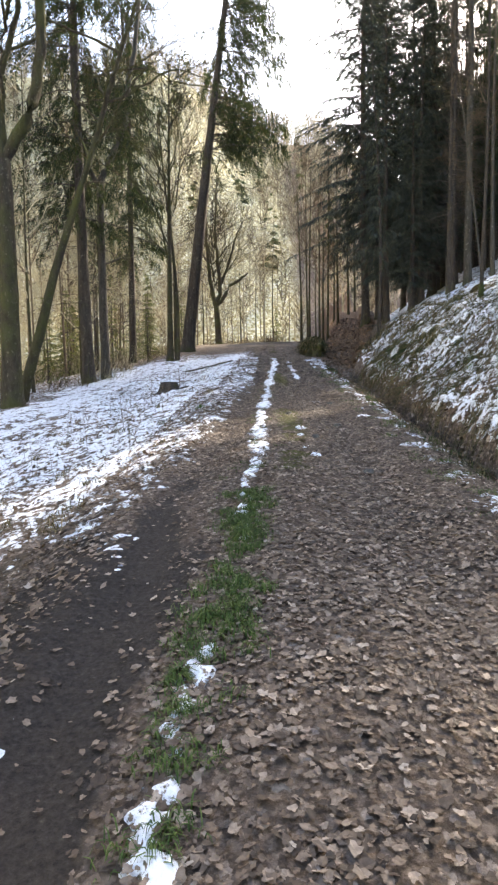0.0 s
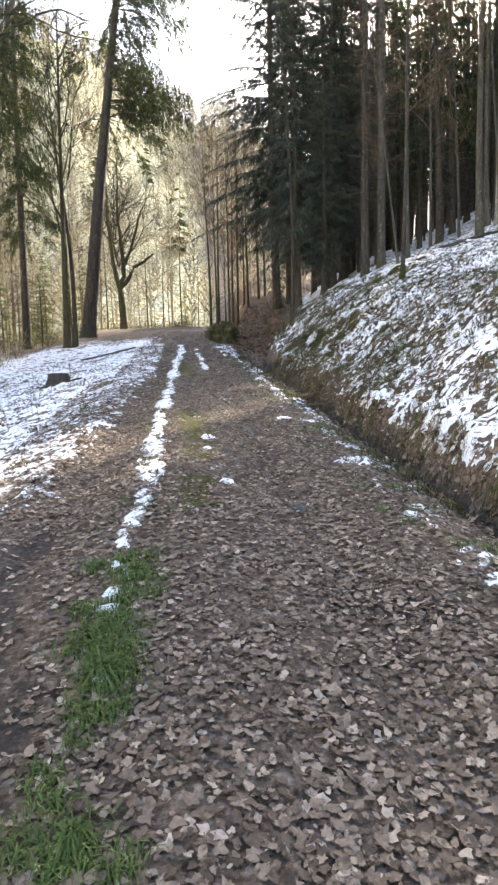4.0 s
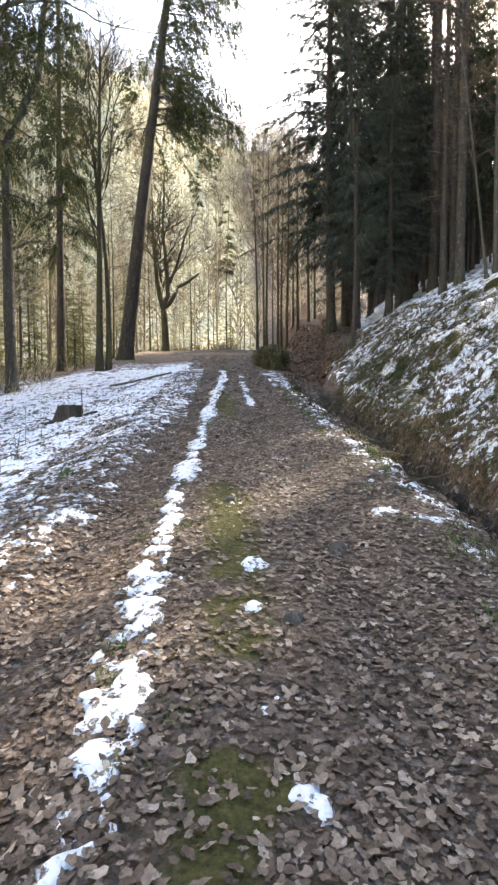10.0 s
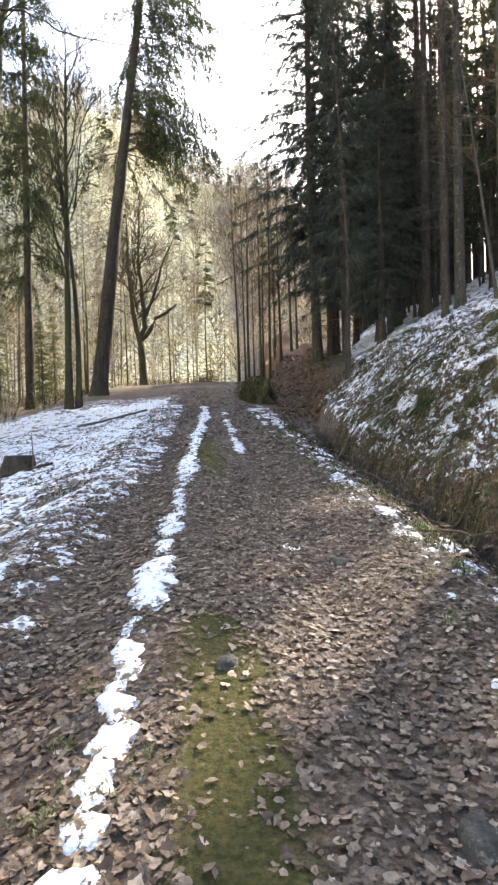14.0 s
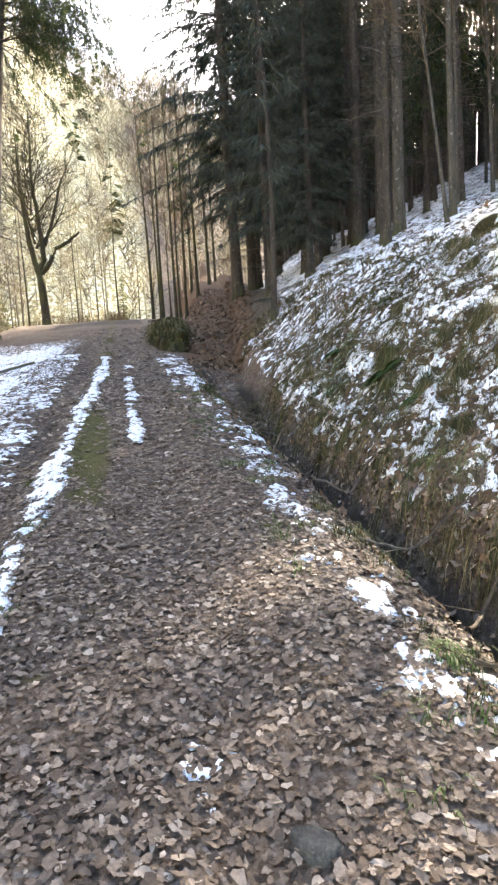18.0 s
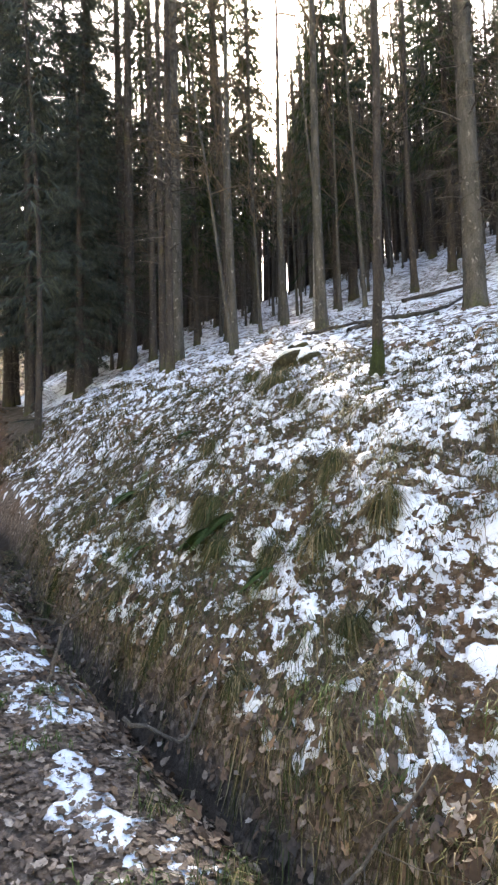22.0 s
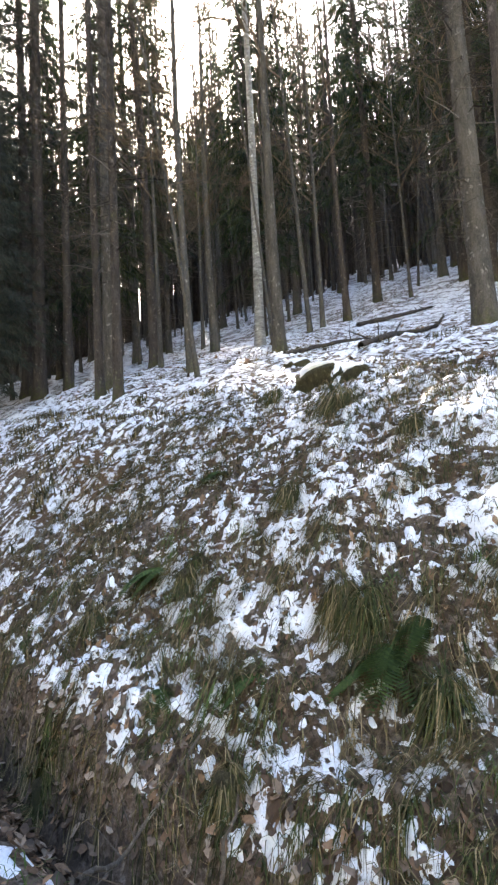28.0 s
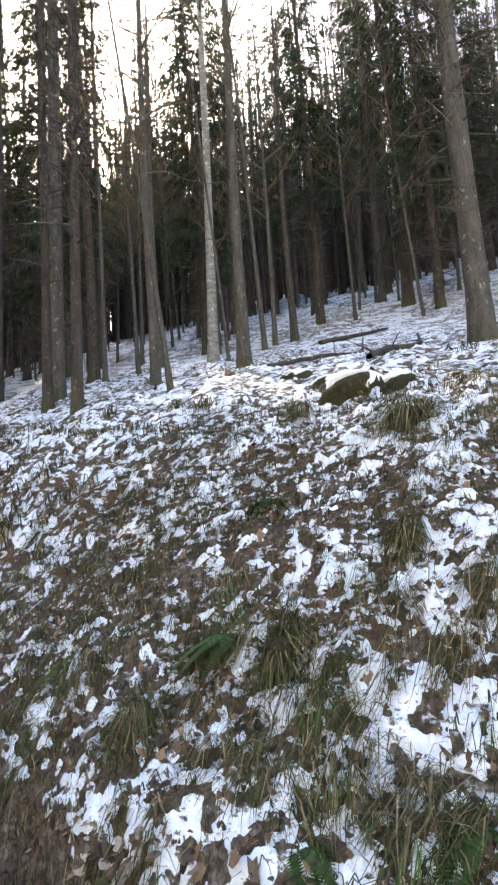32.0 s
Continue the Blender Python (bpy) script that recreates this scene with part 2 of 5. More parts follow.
def leafy_material(name, stops, rough=0.75, through=0.25, spec=0.3):
    """Thin leaves or needles: each island its own shade, with some light through."""
    m, n, l, p = material(name, rough, spec)
    g = n.new("ShaderNodeNewGeometry")
    c = ramp(n, l, g.outputs["Random Per Island"], stops)
    fine = noise_at(n, l, 60, 4, 0.6)
    c = mixed(n, l, 0.55, c, ramp(n, l, fine, [(0.3, (0.25, 0.24, 0.23)), (0.62, (1.0, 1.0, 1.0))]), "MULTIPLY")
    l.new(c, p.inputs["Base Color"])
    t = n.new("ShaderNodeBsdfTranslucent")
    l.new(c, t.inputs["Color"])
    s = n.new("ShaderNodeMixShader")
    s.inputs[0].default_value = through
    l.new(p.outputs[0], s.inputs[1])
    l.new(t.outputs[0], s.inputs[2])
    l.new(s.outputs[0], n["Material Output"].inputs["Surface"])
    return m


def snow_material(name="old_snow", littered=True):
    m, n, l, p = material(name, 0.55, 0.35)
    f = noise_at(n, l, 60, 6, 0.6)
    c = ramp(n, l, f, [(0.25, (0.62, 0.65, 0.70)), (0.6, (0.81, 0.82, 0.85))])
    grit = noise_at(n, l, 130, 3, 0.7)
    c = mixed(n, l, stepped(n, l, grit, 0.66, 0.74), c, (0.22, 0.19, 0.16))
    # litter and grass that poke through
    poke = noise_at(n, l, 15, 9, 0.72, (1.0, 0.75, 1.0))
    tint = ramp(n, l, f, [(0.35, (0.05, 0.045, 0.025)), (0.5, (0.13, 0.10, 0.06)), (0.65, (0.22, 0.17, 0.12))])
    if littered:
        c = mixed(n, l, stepped(n, l, poke, 0.55, 0.59), c, tint)
    l.new(c, p.inputs["Base Color"])
    p.inputs["Subsurface Weight"].default_value = 0.15
    p.inputs["Subsurface Radius"].default_value = (0.02, 0.025, 0.03)
    bumped(n, l, p, f, 0.5, 0.015)
    return m


GROUND = ground_material()
SNOW, SNOW_CLEAN = snow_material(), snow_material("snow_cap", False)
BARK_SPRUCE = bark_material("spruce_bark", (0.016, 0.013, 0.011), (0.105, 0.086, 0.072), 0.14, 9.0, False, 0.30)
BARK_GREY = bark_material("grey_bark", (0.026, 0.023, 0.019), (0.15, 0.135, 0.115), 0.13, 9.0, False, 0.22)
BARK_MOSSY = bark_material("mossy_bark", (0.020, 0.016, 0.011), (0.095, 0.078, 0.055), 0.30)
BARK_BIRCH = bark_material("birch_bark", (0.05, 0.045, 0.04), (0.52, 0.50, 0.46), 0.05, 7.0, True)
BARK_TWIG = bark_material("twig_bark", (0.06, 0.045, 0.03), (0.19, 0.145, 0.10), 0.1)
# twig bark with yellow sunlight put into its colour
BARK_GOLD = bark_material("sun_toned_twig_bark", (0.11, 0.088, 0.05), (0.68, 0.61, 0.42), 0.06)
NEEDLES = leafy_material("spruce_needles", [(0.0, (0.012, 0.022, 0.010)), (0.5, (0.030, 0.050, 0.018)), (0.85, (0.065, 0.085, 0.026)), (1.0, (0.10, 0.085, 0.035))], 0.6, 0.3)
NEEDLES_YOUNG = leafy_material("young_spruce_needles", [(0.0, (0.05, 0.065, 0.018)), (0.5, (0.11, 0.13, 0.035)), (1.0, (0.22, 0.21, 0.07))], 0.6, 0.4)
NEEDLES_DARK = leafy_material("shaded_spruce_needles", [(0.0, (0.030, 0.038, 0.032)), (0.6, (0.055, 0.068, 0.050)), (1.0, (0.11, 0.115, 0.08))], 0.65, 0.25)
LEAF_LITTER = leafy_material("fallen_leaves", [(0.0, (0.058, 0.040, 0.028)), (0.35, (0.135, 0.094, 0.066)), (0.7, (0.225, 0.165, 0.120)), (0.92, (0.34, 0.262, 0.200)), (1.0, (0.48, 0.39, 0.31))], 0.65, 0.12)
LEAF_RUSSET = leafy_material("russet_leaves", [(0.0, (0.040, 0.024, 0.015)), (0.5, (0.105, 0.064, 0.038)), (0.85, (0.185, 0.112, 0.066)), (1.0, (0.34, 0.21, 0.12))], 0.7, 0.1)
DEAD_TWIGS = leafy_material("dead_twigs", [(0.0, (0.05, 0.042, 0.034)), (0.6, (0.11, 0.094, 0.078)), (1.0, (0.24, 0.21, 0.18))], 0.9, 0.15, 0.1)
# brown boughs, lightened in colour to stand for haze between the trunks
BOUGHS = leafy_material("haze_pale_boughs", [(0.0, (0.13, 0.11, 0.09)), (0.6, (0.25, 0.215, 0.18)), (1.0, (0.40, 0.36, 0.30))], 0.9, 0.2, 0.1)
GRASS_DRY = leafy_material("dry_grass", [(0.0, (0.040, 0.042, 0.016)), (0.4, (0.085, 0.074, 0.032)), (0.72, (0.18, 0.14, 0.072)), (1.0, (0.40, 0.31, 0.18))], 0.85, 0.1, 0.15)
GRASS_OLIVE = leafy_material("olive_grass", [(0.0, (0.022, 0.034, 0.010)), (0.5, (0.052, 0.064, 0.020)), (0.85, (0.115, 0.112, 0.042)), (1.0, (0.30, 0.24, 0.12))], 0.85, 0.1, 0.15)
GRASS_GREEN = leafy_material("green_grass", [(0.0, (0.045, 0.085, 0.015)), (0.6, (0.088, 0.145, 0.028)), (1.0, (0.18, 0.22, 0.065))], 0.6, 0.3)
FERN_GREEN = leafy_material("fern_fronds", [(0.0, (0.032, 0.062, 0.018)), (1.0, (0.08, 0.125, 0.036))], 0.8, 0.1, 0.15)
MOSS = bark_material("moss_cushion", (0.02, 0.018, 0.010), (0.10, 0.085, 0.04), 0.22, 30)
MOSS_GREEN = bark_material("green_moss", (0.018, 0.024, 0.008), (0.075, 0.090, 0.028), 0.2, 30)
STONE = bark_material("mossy_stone", (0.05, 0.048, 0.044), (0.19, 0.18, 0.165), 0.2, 12)
DEADWOOD = bark_material("dead_branch_bark", (0.02, 0.016, 0.013), (0.10, 0.082, 0.068), 0.08)
WOOD_CUT = bark_material("weathered_wood", (0.05, 0.042, 0.034), (0.20, 0.17, 0.14), 0.15, 14)

# ---- the lie of the land ----
def lerp(v, xs, ys):
    return np.interp(v, xs, ys)


def smooth(v, a, b):
    k = np.clip((np.asarray(v, float) - a) / (b - a), 0, 1)
    return k * k * (3 - 2 * k)


def road_z(y):
    """The road climbs at nearly 12 percent and levels out past the crest."""
    return lerp(y, [-400, -60, 0, 50, 56, 64, 90, 400], [-20, -7.0, 0, 5.85, 6.35, 6.75, 6.9, 8])


def foot_shift(y):
    """How far the foot of the bank swings to the right where the side track leaves."""
    return lerp(y, [17, 19.5, 24.6, 27, 34, 50, 76, 120], [0, 0.4, 0.8, 1.2, 2.5, 5.0, 8.5, 13])


def strip_x(y):
    """The middle of the strip between the ruts."""
    return lerp(y, [1.9, 2.4, 4.2, 5.6, 6.5, 9.6, 12.2, 17, 24], [-0.34, -0.34, -0.14, -0.20, -0.12, -0.10, 0.0, 0.12, 0.35])


def verge_x(y):
    """The edge of the road on the left."""
    return lerp(y, [0, 3.3, 4.9, 6.6, 9.2, 11.6, 14.5, 20, 26], [-1.3, -1.35, -1.55, -1.14, -0.98, -0.88, -0.62, -0.52, -0.4])


def swell(x, y):
    """Slow unevenness of a forest floor, in metres."""
    return (0.5 * np.sin(0.9 * x + 0.31 * y) * np.sin(0.55 * y - 0.4 * x) + 0.3 * np.sin(2.3 * x - 1.1 * y + 1) * np.sin(1.7 * y + 0.6 * x)
            + 0.2 * np.sin(4.9 * x + 2.7 * y) * np.sin(3.9 * y - 3.3 * x + 2))


def height(x, y):
    x, y = np.broadcast_arrays(np.asarray(x, float), np.asarray(y, float))
    s = foot_shift(y)
    u = x - s * (1 - 0.85 * smooth(x - s, 4.5, 10))
    bank = lerp(u, [2.55, 2.68, 2.86, 3.4, 4.1, 4.9, 5.4, 6.2, 8.1, 10.2, 12.6, 18.4, 23, 60, 140, 400],
                [-0.50, -0.10, 0.10, 0.50, 1.15, 1.77, 2.0, 2.40, 3.04, 3.57, 4.4, 6.3, 8.4, 24, 46, 60])
    ramp = lerp(y, [24.5, 27, 36, 50, 76, 120], [-0.42, -0.25, 0.7, 1.9, 4.4, 7])
    lift = ramp + 0.50
    bank = bank + lift * smooth(u, 5.0, 2.6)
    ditch = lerp(x, [1.45, 1.9, 2.20, 2.36, 2.55], [0, -0.03, -0.12, -0.43, -0.50])
    right = np.where(u > 2.55, bank, 0.0)
    low = np.where(x > 2.55, -0.50, ditch) * lerp(y, [19, 24.5], [1, 0.85])
    high = smooth(x - 0.7 * np.maximum(s - 1.2, 0), 2.0, 3.5) * (ramp + 0.15 * smooth(y, 21, 23) * smooth(y, 36, 28)) + 0.45 * np.exp(-((x - 2.75) / 0.45) ** 2 - ((y - 36.5) / 5) ** 2)
    k = smooth(y, 21.8, 23.6)
    right = np.where(u <= 2.55, (1 - k) * low + k * high, right)
    left = lerp(x, [-420, -190, -110, -48, -30, -20, -11, -8.8, -7, -4.6, -2.8, -1.9, -1.05], [132, 116, 66, 5, -2.6, -2.3, -1.15, -0.85, -0.75, -0.6, -0.43, -0.2, 0])
    left = left * (1 - 0.75 * smooth(y, 25, 36) * smooth(x, -8, -5))
    left = left - 0.5 * smooth(x, -2.2, -5) * smooth(y, 16, 4)
    h = np.where(x > 1.45, right, np.where(x < -1.05, left, 0.0))
    # two wheel ruts with a low crown between them
    ruts = -0.045 * np.exp(-((x - 0.5 * (strip_x(y) + verge_x(y))) / 0.24) ** 2) - 0.035 * np.exp(-((x - 1.0) / 0.26) ** 2) + 0.02 * np.exp(-((x - 0.1) / 0.3) ** 2)
    h = h + ruts * smooth(y, 46, 40)
    off = np.where(x > 0, smooth(u, 2.6, 4.2), smooth(x, -1.2, -3))
    h = h + 0.10 * off * swell(x, y) + 0.006 * swell(5 * x + 3, 5 * y)
    # the hill that closes the valley ahead
    bearing = np.degrees(np.arctan2(x, y - 5))
    ahead = lerp(y, [80, 100, 240, 420], [-12, 2, 120, 150]) * smooth(bearing, 40, 3) * (0.76 + 0.24 * smooth(bearing, 2, -10))
    h = np.where(y > 80, np.maximum(h, ahead), h)
    return road_z(y) + h


def ground_z(x, y):
    return float(height(x, y))

# ---- ground ----
def spaced(*runs):
    """Grid lines: runs of (start, stop, step)."""
    out = np.concatenate([np.arange(a, b, s) for a, b, s in runs])
    return np.unique(out.round(4))


def zone_masks(x, y):
    """Which cover lies where: soil in the ruts, turf on the banks, moss, russet leaves on the side track, far off scrub
    coloured as if sunlit.
    """
    n1, n2 = fractal(x * 1.3, y * 1.3, 11), fractal(x * 0.45, y * 0.45, 12)
    u = x - foot_shift(y)
    rut = np.maximum(np.exp(-((x - 0.5 * (strip_x(y) + verge_x(y))) / 0.26) ** 2), 0.75 * np.exp(-((x - 1.0) / 0.24) ** 2))
    soil = rut * smooth(n2 + 0.12, -0.3, 0.5) * (0.45 + 0.55 * smooth(y, 7, 4.5))
    soil = np.maximum(soil, 0.85 * np.exp(-((x - 0.5 * (strip_x(y) + verge_x(y))) / 0.3) ** 2) * smooth(y, 6.2, 4.4))
    soil = np.maximum(soil, 0.9 * smooth(x, -1.75, -1.35) * smooth(x, strip_x(y) - 0.1, strip_x(y) - 0.3) * smooth(y + 0.8 * n1, 5.2, 3.2))
    soil = np.maximum(soil, 0.7 * np.exp(-((x - 1.15) / 0.35) ** 2) * smooth(n1, -0.2, 0.4) * smooth(y, 6.5, 4.5))
    soil = np.maximum(soil, 0.62 * np.exp(-((x - 2.45) / 0.2) ** 2) * (y < 23))
    soil = np.maximum(soil, 0.6 * smooth(y, 40, 47) * ((x > -3) & (x < 2)))
    turf = smooth(u, 2.55, 3.0) * (0.45 + 0.25 * n1) * (1 - 0.35 * smooth(u, 6, 9))
    turf = np.maximum(turf, smooth(x, -1.1, -1.5) * (0.30 + 0.25 * n1) * (x > -20))
    moss = np.exp(-((x - 0.34) / 0.22) ** 2) * smooth(n1 + n2, 0.0, 0.36) * (y > 6)
    russet = smooth(y, 22.3, 24.2) * smooth(x - 0.7 * np.maximum(foot_shift(y) - 1.2, 0), 1.9, 2.6) * smooth(u, 3.6, 2.9) * 0.9
    russet = np.maximum(russet, smooth(u, 2.5, 2.8) * smooth(u, 7.5, 5.0) * (y < 26) * (0.35 + 0.5 * n1))
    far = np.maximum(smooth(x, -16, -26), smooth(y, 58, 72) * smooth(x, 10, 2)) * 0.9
    dust = 0.44 + 0.06 * n1 + 0.05 * smooth(u, 4, 6.5) - 0.30 * smooth(u, 3.0, 2.6)
    dust = np.where((u > 2.5) & (y < 62), dust - 0.35 * smooth(y, 25, 27) * smooth(u, 4.2, 3.4), 0)
    left = 0.46 + 0.08 * n1 - 0.32 * smooth(x, verge_x(y) - 0.25, verge_x(y) + 0.15) - 0.12 * smooth(y, 6, 3)
    dust = np.where((x < 0) & (x > -12) & (y < 34), left, dust)
    rim = 0.36 + 0.08 * n1 - 2.0 * (np.abs(x - 1.9) - 0.2).clip(0)
    dust = np.where((x > 1.3) & (x < 2.3) & (y < 26), np.maximum(dust, rim), dust)
    strip = 0.36 + 0.08 * n1 - 2.2 * (np.abs(x - strip_x(y)) - 0.08).clip(0) - 0.25 * smooth(y, 2.4, 2.9) * smooth(y, 5.6, 5.2)
    dust = np.where((np.abs(x - strip_x(y)) < 0.5) & (y < 26), np.maximum(dust, strip), dust)
    wet = np.exp(-((u - 2.44) / 0.15) ** 2) * (y < 22.8) * (0.75 + 0.4 * n1)
    return dict(wet=wet, dust=dust, soil=soil, turf=turf, moss=moss, russet=russet, far=far)


def unevenness(x, y):
    """Clods, ledges and hollows, rougher on the bank and in the ditch than on the road."""
    near = (x > -6) & (x < 9) & (y > -2) & (y < 32)
    u = x - foot_shift(y)
    bank, ditch = smooth(u, 2.5, 2.9), np.exp(-((u - 2.55) / 0.35) ** 2)
    rough = fractal(x * 7, y * 7, 3) * 0.014 + fractal(x * 3.0, y * 3.0, 5) * 0.055 * smooth(np.abs(x - 0.3), 1.6, 2.6)
    rough = rough + (0.055 * bank + 0.10 * ditch) * fractal(x * 4.5, y * 3.4, 6, 3)
    return np.where(near, rough, 0)


def make_ground():
    xs = spaced((-420, -140, 40), (-140, -40, 10), (-40, -12, 2), (-12, -4, 0.35), (-4, -1.4, 0.09), (-1.4, 6.6, 0.055), (6.6, 13, 0.2), (13, 30, 0.8), (30, 60, 3), (60, 140, 10), (140, 441, 40))
    ys = spaced((-420, -60, 40), (-60, -12, 4), (-12, -1, 0.5), (-1, 21, 0.075), (21, 30, 0.15), (30, 64, 0.4), (64, 90, 1.5), (90, 200, 8), (200, 441, 30))
    gx, gy = np.meshgrid(xs, ys)
    z = height(gx, gy)
    z = z + unevenness(gx, gy)
    nx, ny = len(xs), len(ys)
    i = (np.arange(ny - 1)[:, None] * nx + np.arange(nx - 1)[None]).ravel()
    quads = np.stack([i, i + 1, i + nx + 1, i + nx], 1)
    me = bpy.data.meshes.new("ground")
    me.from_pydata(np.stack([gx, gy, z], -1).reshape(-1, 3).tolist(), [], quads.tolist())
    me.polygons.foreach_set("use_smooth", [True] * len(quads))
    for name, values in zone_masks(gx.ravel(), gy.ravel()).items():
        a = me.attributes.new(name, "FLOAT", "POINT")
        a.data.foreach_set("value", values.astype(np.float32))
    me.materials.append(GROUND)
    me.update()
    tagged(new("ground", me), "leaf-strewn forest road with ruts, ditch and grassy bank", "ground", kind="structure")


def surface(x, y):
    """The ground as it is meshed, with its fine unevenness."""
    return height(x, y) + unevenness(x, y)


make_ground()

# ---- trees ----
def trunk_path(rng, high, lean=(0, 0), bend=0.012, steps=12):
    k = np.linspace(0, 1, steps)
    path = np.stack([lean[0] * k * high, lean[1] * k * high, k * high], 1)
    sway = rng.normal(size=(2, 3)) * bend * high
    for axis in (0, 1):
        path[:, axis] += sway[axis, 0] * np.sin(2.2 * k) * k + sway[axis, 1] * 0.4 * np.sin(5 * k + sway[axis, 2])
        path[:, axis] -= path[0, axis]
    return path


def trunk_radii(wide, steps, top=0.12):
    k = np.linspace(0, 1, steps)
    r = wide / 2 * (1 - (1 - top) * k ** 0.85)
    r[0] *= 1.28
    return r


def along(path, k):
    at = np.linspace(0, 1, len(path))
    return np.stack([np.interp(k, at, path[:, a]) for a in range(3)], -1)


def trunk_mesh(rng, path, wide, bark, sides=10, top=0.12):
    soup = Soup()
    k = np.linspace(0, 1, len(path))
    # extra rings near the foot, where the roots flare
    extra = np.array([0, 0.012, 0.03, 0.06])
    every = np.unique(np.concatenate([extra, k]).round(5))
    r = wide / 2 * (1 - (1 - top) * every ** 0.85) * (1 + 0.42 * np.exp(-every * (path[-1, 2] if path[-1, 2] > 1 else 1) / 0.28))
    tube(soup, along(path, every) - np.array([0, 0, 0.12]) * (1 - np.minimum(every / 0.02, 1))[:, None], r, sides, 0, 0.035, rng)
    return soup.mesh("trunk", [bark])


def sprays(soup, base, way, length, rng, count, drop, size, kind):
    """Needle sprays that hang along a branch: slim bent blades."""
    k = rng.uniform(0.18, 1.0, count)
    start = base + way * (length * k)[:, None]
    start[:, 2] -= drop * k * k
    side = np.cross(way, [0, 0, 1.0])
    side /= np.linalg.norm(side) + 1e-9
    out = side[None] * rng.choice([-1, 1], count)[:, None] * rng.uniform(0.3, 1.0, count)[:, None] + way[None] * rng.uniform(0.1, 0.9, count)[:, None]
    out[:, 2] -= rng.uniform(0.15, 1.1, count)
    out /= np.linalg.norm(out, axis=1, keepdims=True)
    long = size * rng.uniform(0.6, 1.3, count) * (1.15 - 0.5 * k)
    flat = np.cross(out, rng.normal(size=(count, 3)))
    flat /= np.linalg.norm(flat, axis=1, keepdims=True) + 1e-9
    wide = (long * rng.uniform(0.030, 0.055, count))[:, None]
    sag = np.array([0, 0, 1.0]) * (long * 0.22)[:, None]
    for way_out in (-1, 1):
        root = start + out * (long * (0.12 if way_out > 0 else 0.0))[:, None]
        tip = start + (out + way_out * flat * rng.uniform(0.12, 0.42, count)[:, None]) * long[:, None] - sag
        across = np.cross(out, flat) * wide
        soup.add_many(np.stack([root - flat * wide - across * 0.5, tip, root + flat * wide + across * 0.5], 1), [(0, 1, 2)], kind)


def slivers(soup, base, tip, thick, kind=0):
    """Hair-thin twigs: one slim triangle each."""
    base, tip = np.asarray(base), np.asarray(tip)
    side = np.cross(tip - base, np.array([0.3, 0.5, 0.8]))
    side /= np.linalg.norm(side, axis=1, keepdims=True) + 1e-9
    soup.add_many(np.stack([base - side * thick, tip, base + side * thick], 1), [(0, 1, 2)], kind)


def spruce_crown(seed, path, wide, start, reach, whorls, each, size, kinds, dead=0, droop=0.3, taper=0.85, density=1.0, hair=12):
    """Whorls of drooping branches with hanging sprays; dead: bare stubs below the green crown."""
    rng = np.random.default_rng(seed)
    soup = Soup()
    for w in range(whorls):
        k = start + (1 - start) * (w + rng.uniform(0, 0.8)) / whorls
        if k > 0.99:
            continue
        rel = (k - start) / (1 - start)
        for b in range(each):
            turn = rng.uniform(0, 2 * np.pi)
            length = reach * (1 - taper * rel) * rng.uniform(0.55, 1.12)
            rise = 0.25 * rel - 0.12 + rng.normal() * 0.08
            way = np.array([np.cos(turn), np.sin(turn), rise])
            base = along(path, k)
            drop = droop * length * rng.uniform(0.7, 1.3)
            pts = base + way * (length * np.linspace(0, 1, 3))[:, None]
            pts[:, 2] -= drop * np.linspace(0, 1, 3) ** 2
            tube(soup, pts, np.array([0.024, 0.014, 0.004]) * (0.5 + length / 4), 3, 0, cap=False)
            sprays(soup, base, way, length, rng, int(density * (8 + 11 * length)), drop, size * (0.7 + 0.3 * (1 - rel)), 1)
    for d in range(dead):
        k = start * rng.uniform(0.18, 1.0)
        turn = rng.uniform(0, 2 * np.pi)
        length = rng.uniform(0.2, 1.0) ** 1.5 * reach * 0.62
        base = along(path, k)
        way = np.array([np.cos(turn), np.sin(turn), rng.normal() * 0.12])
        pts = base + way * (length * np.linspace(0, 1, 3))[:, None]
        pts[:, 2] -= 0.15 * length * np.linspace(0, 1, 3) ** 2
        tube(soup, pts, [0.014, 0.009, 0.003], 3, len(kinds) - 1, cap=False)
        m = hair
        a = pts[0] + (pts[2] - pts[0]) * rng.uniform(0.15, 1.0, m)[:, None]
        slivers(soup, a, a + np.stack([rng.normal(size=m) * 0.36, rng.normal(size=m) * 0.36, rng.normal(size=m) * 0.16 - 0.16], 1) * (0.25 + 0.75 * length), 0.0042, len(kinds) - 1)
    return soup.mesh("crown", kinds)


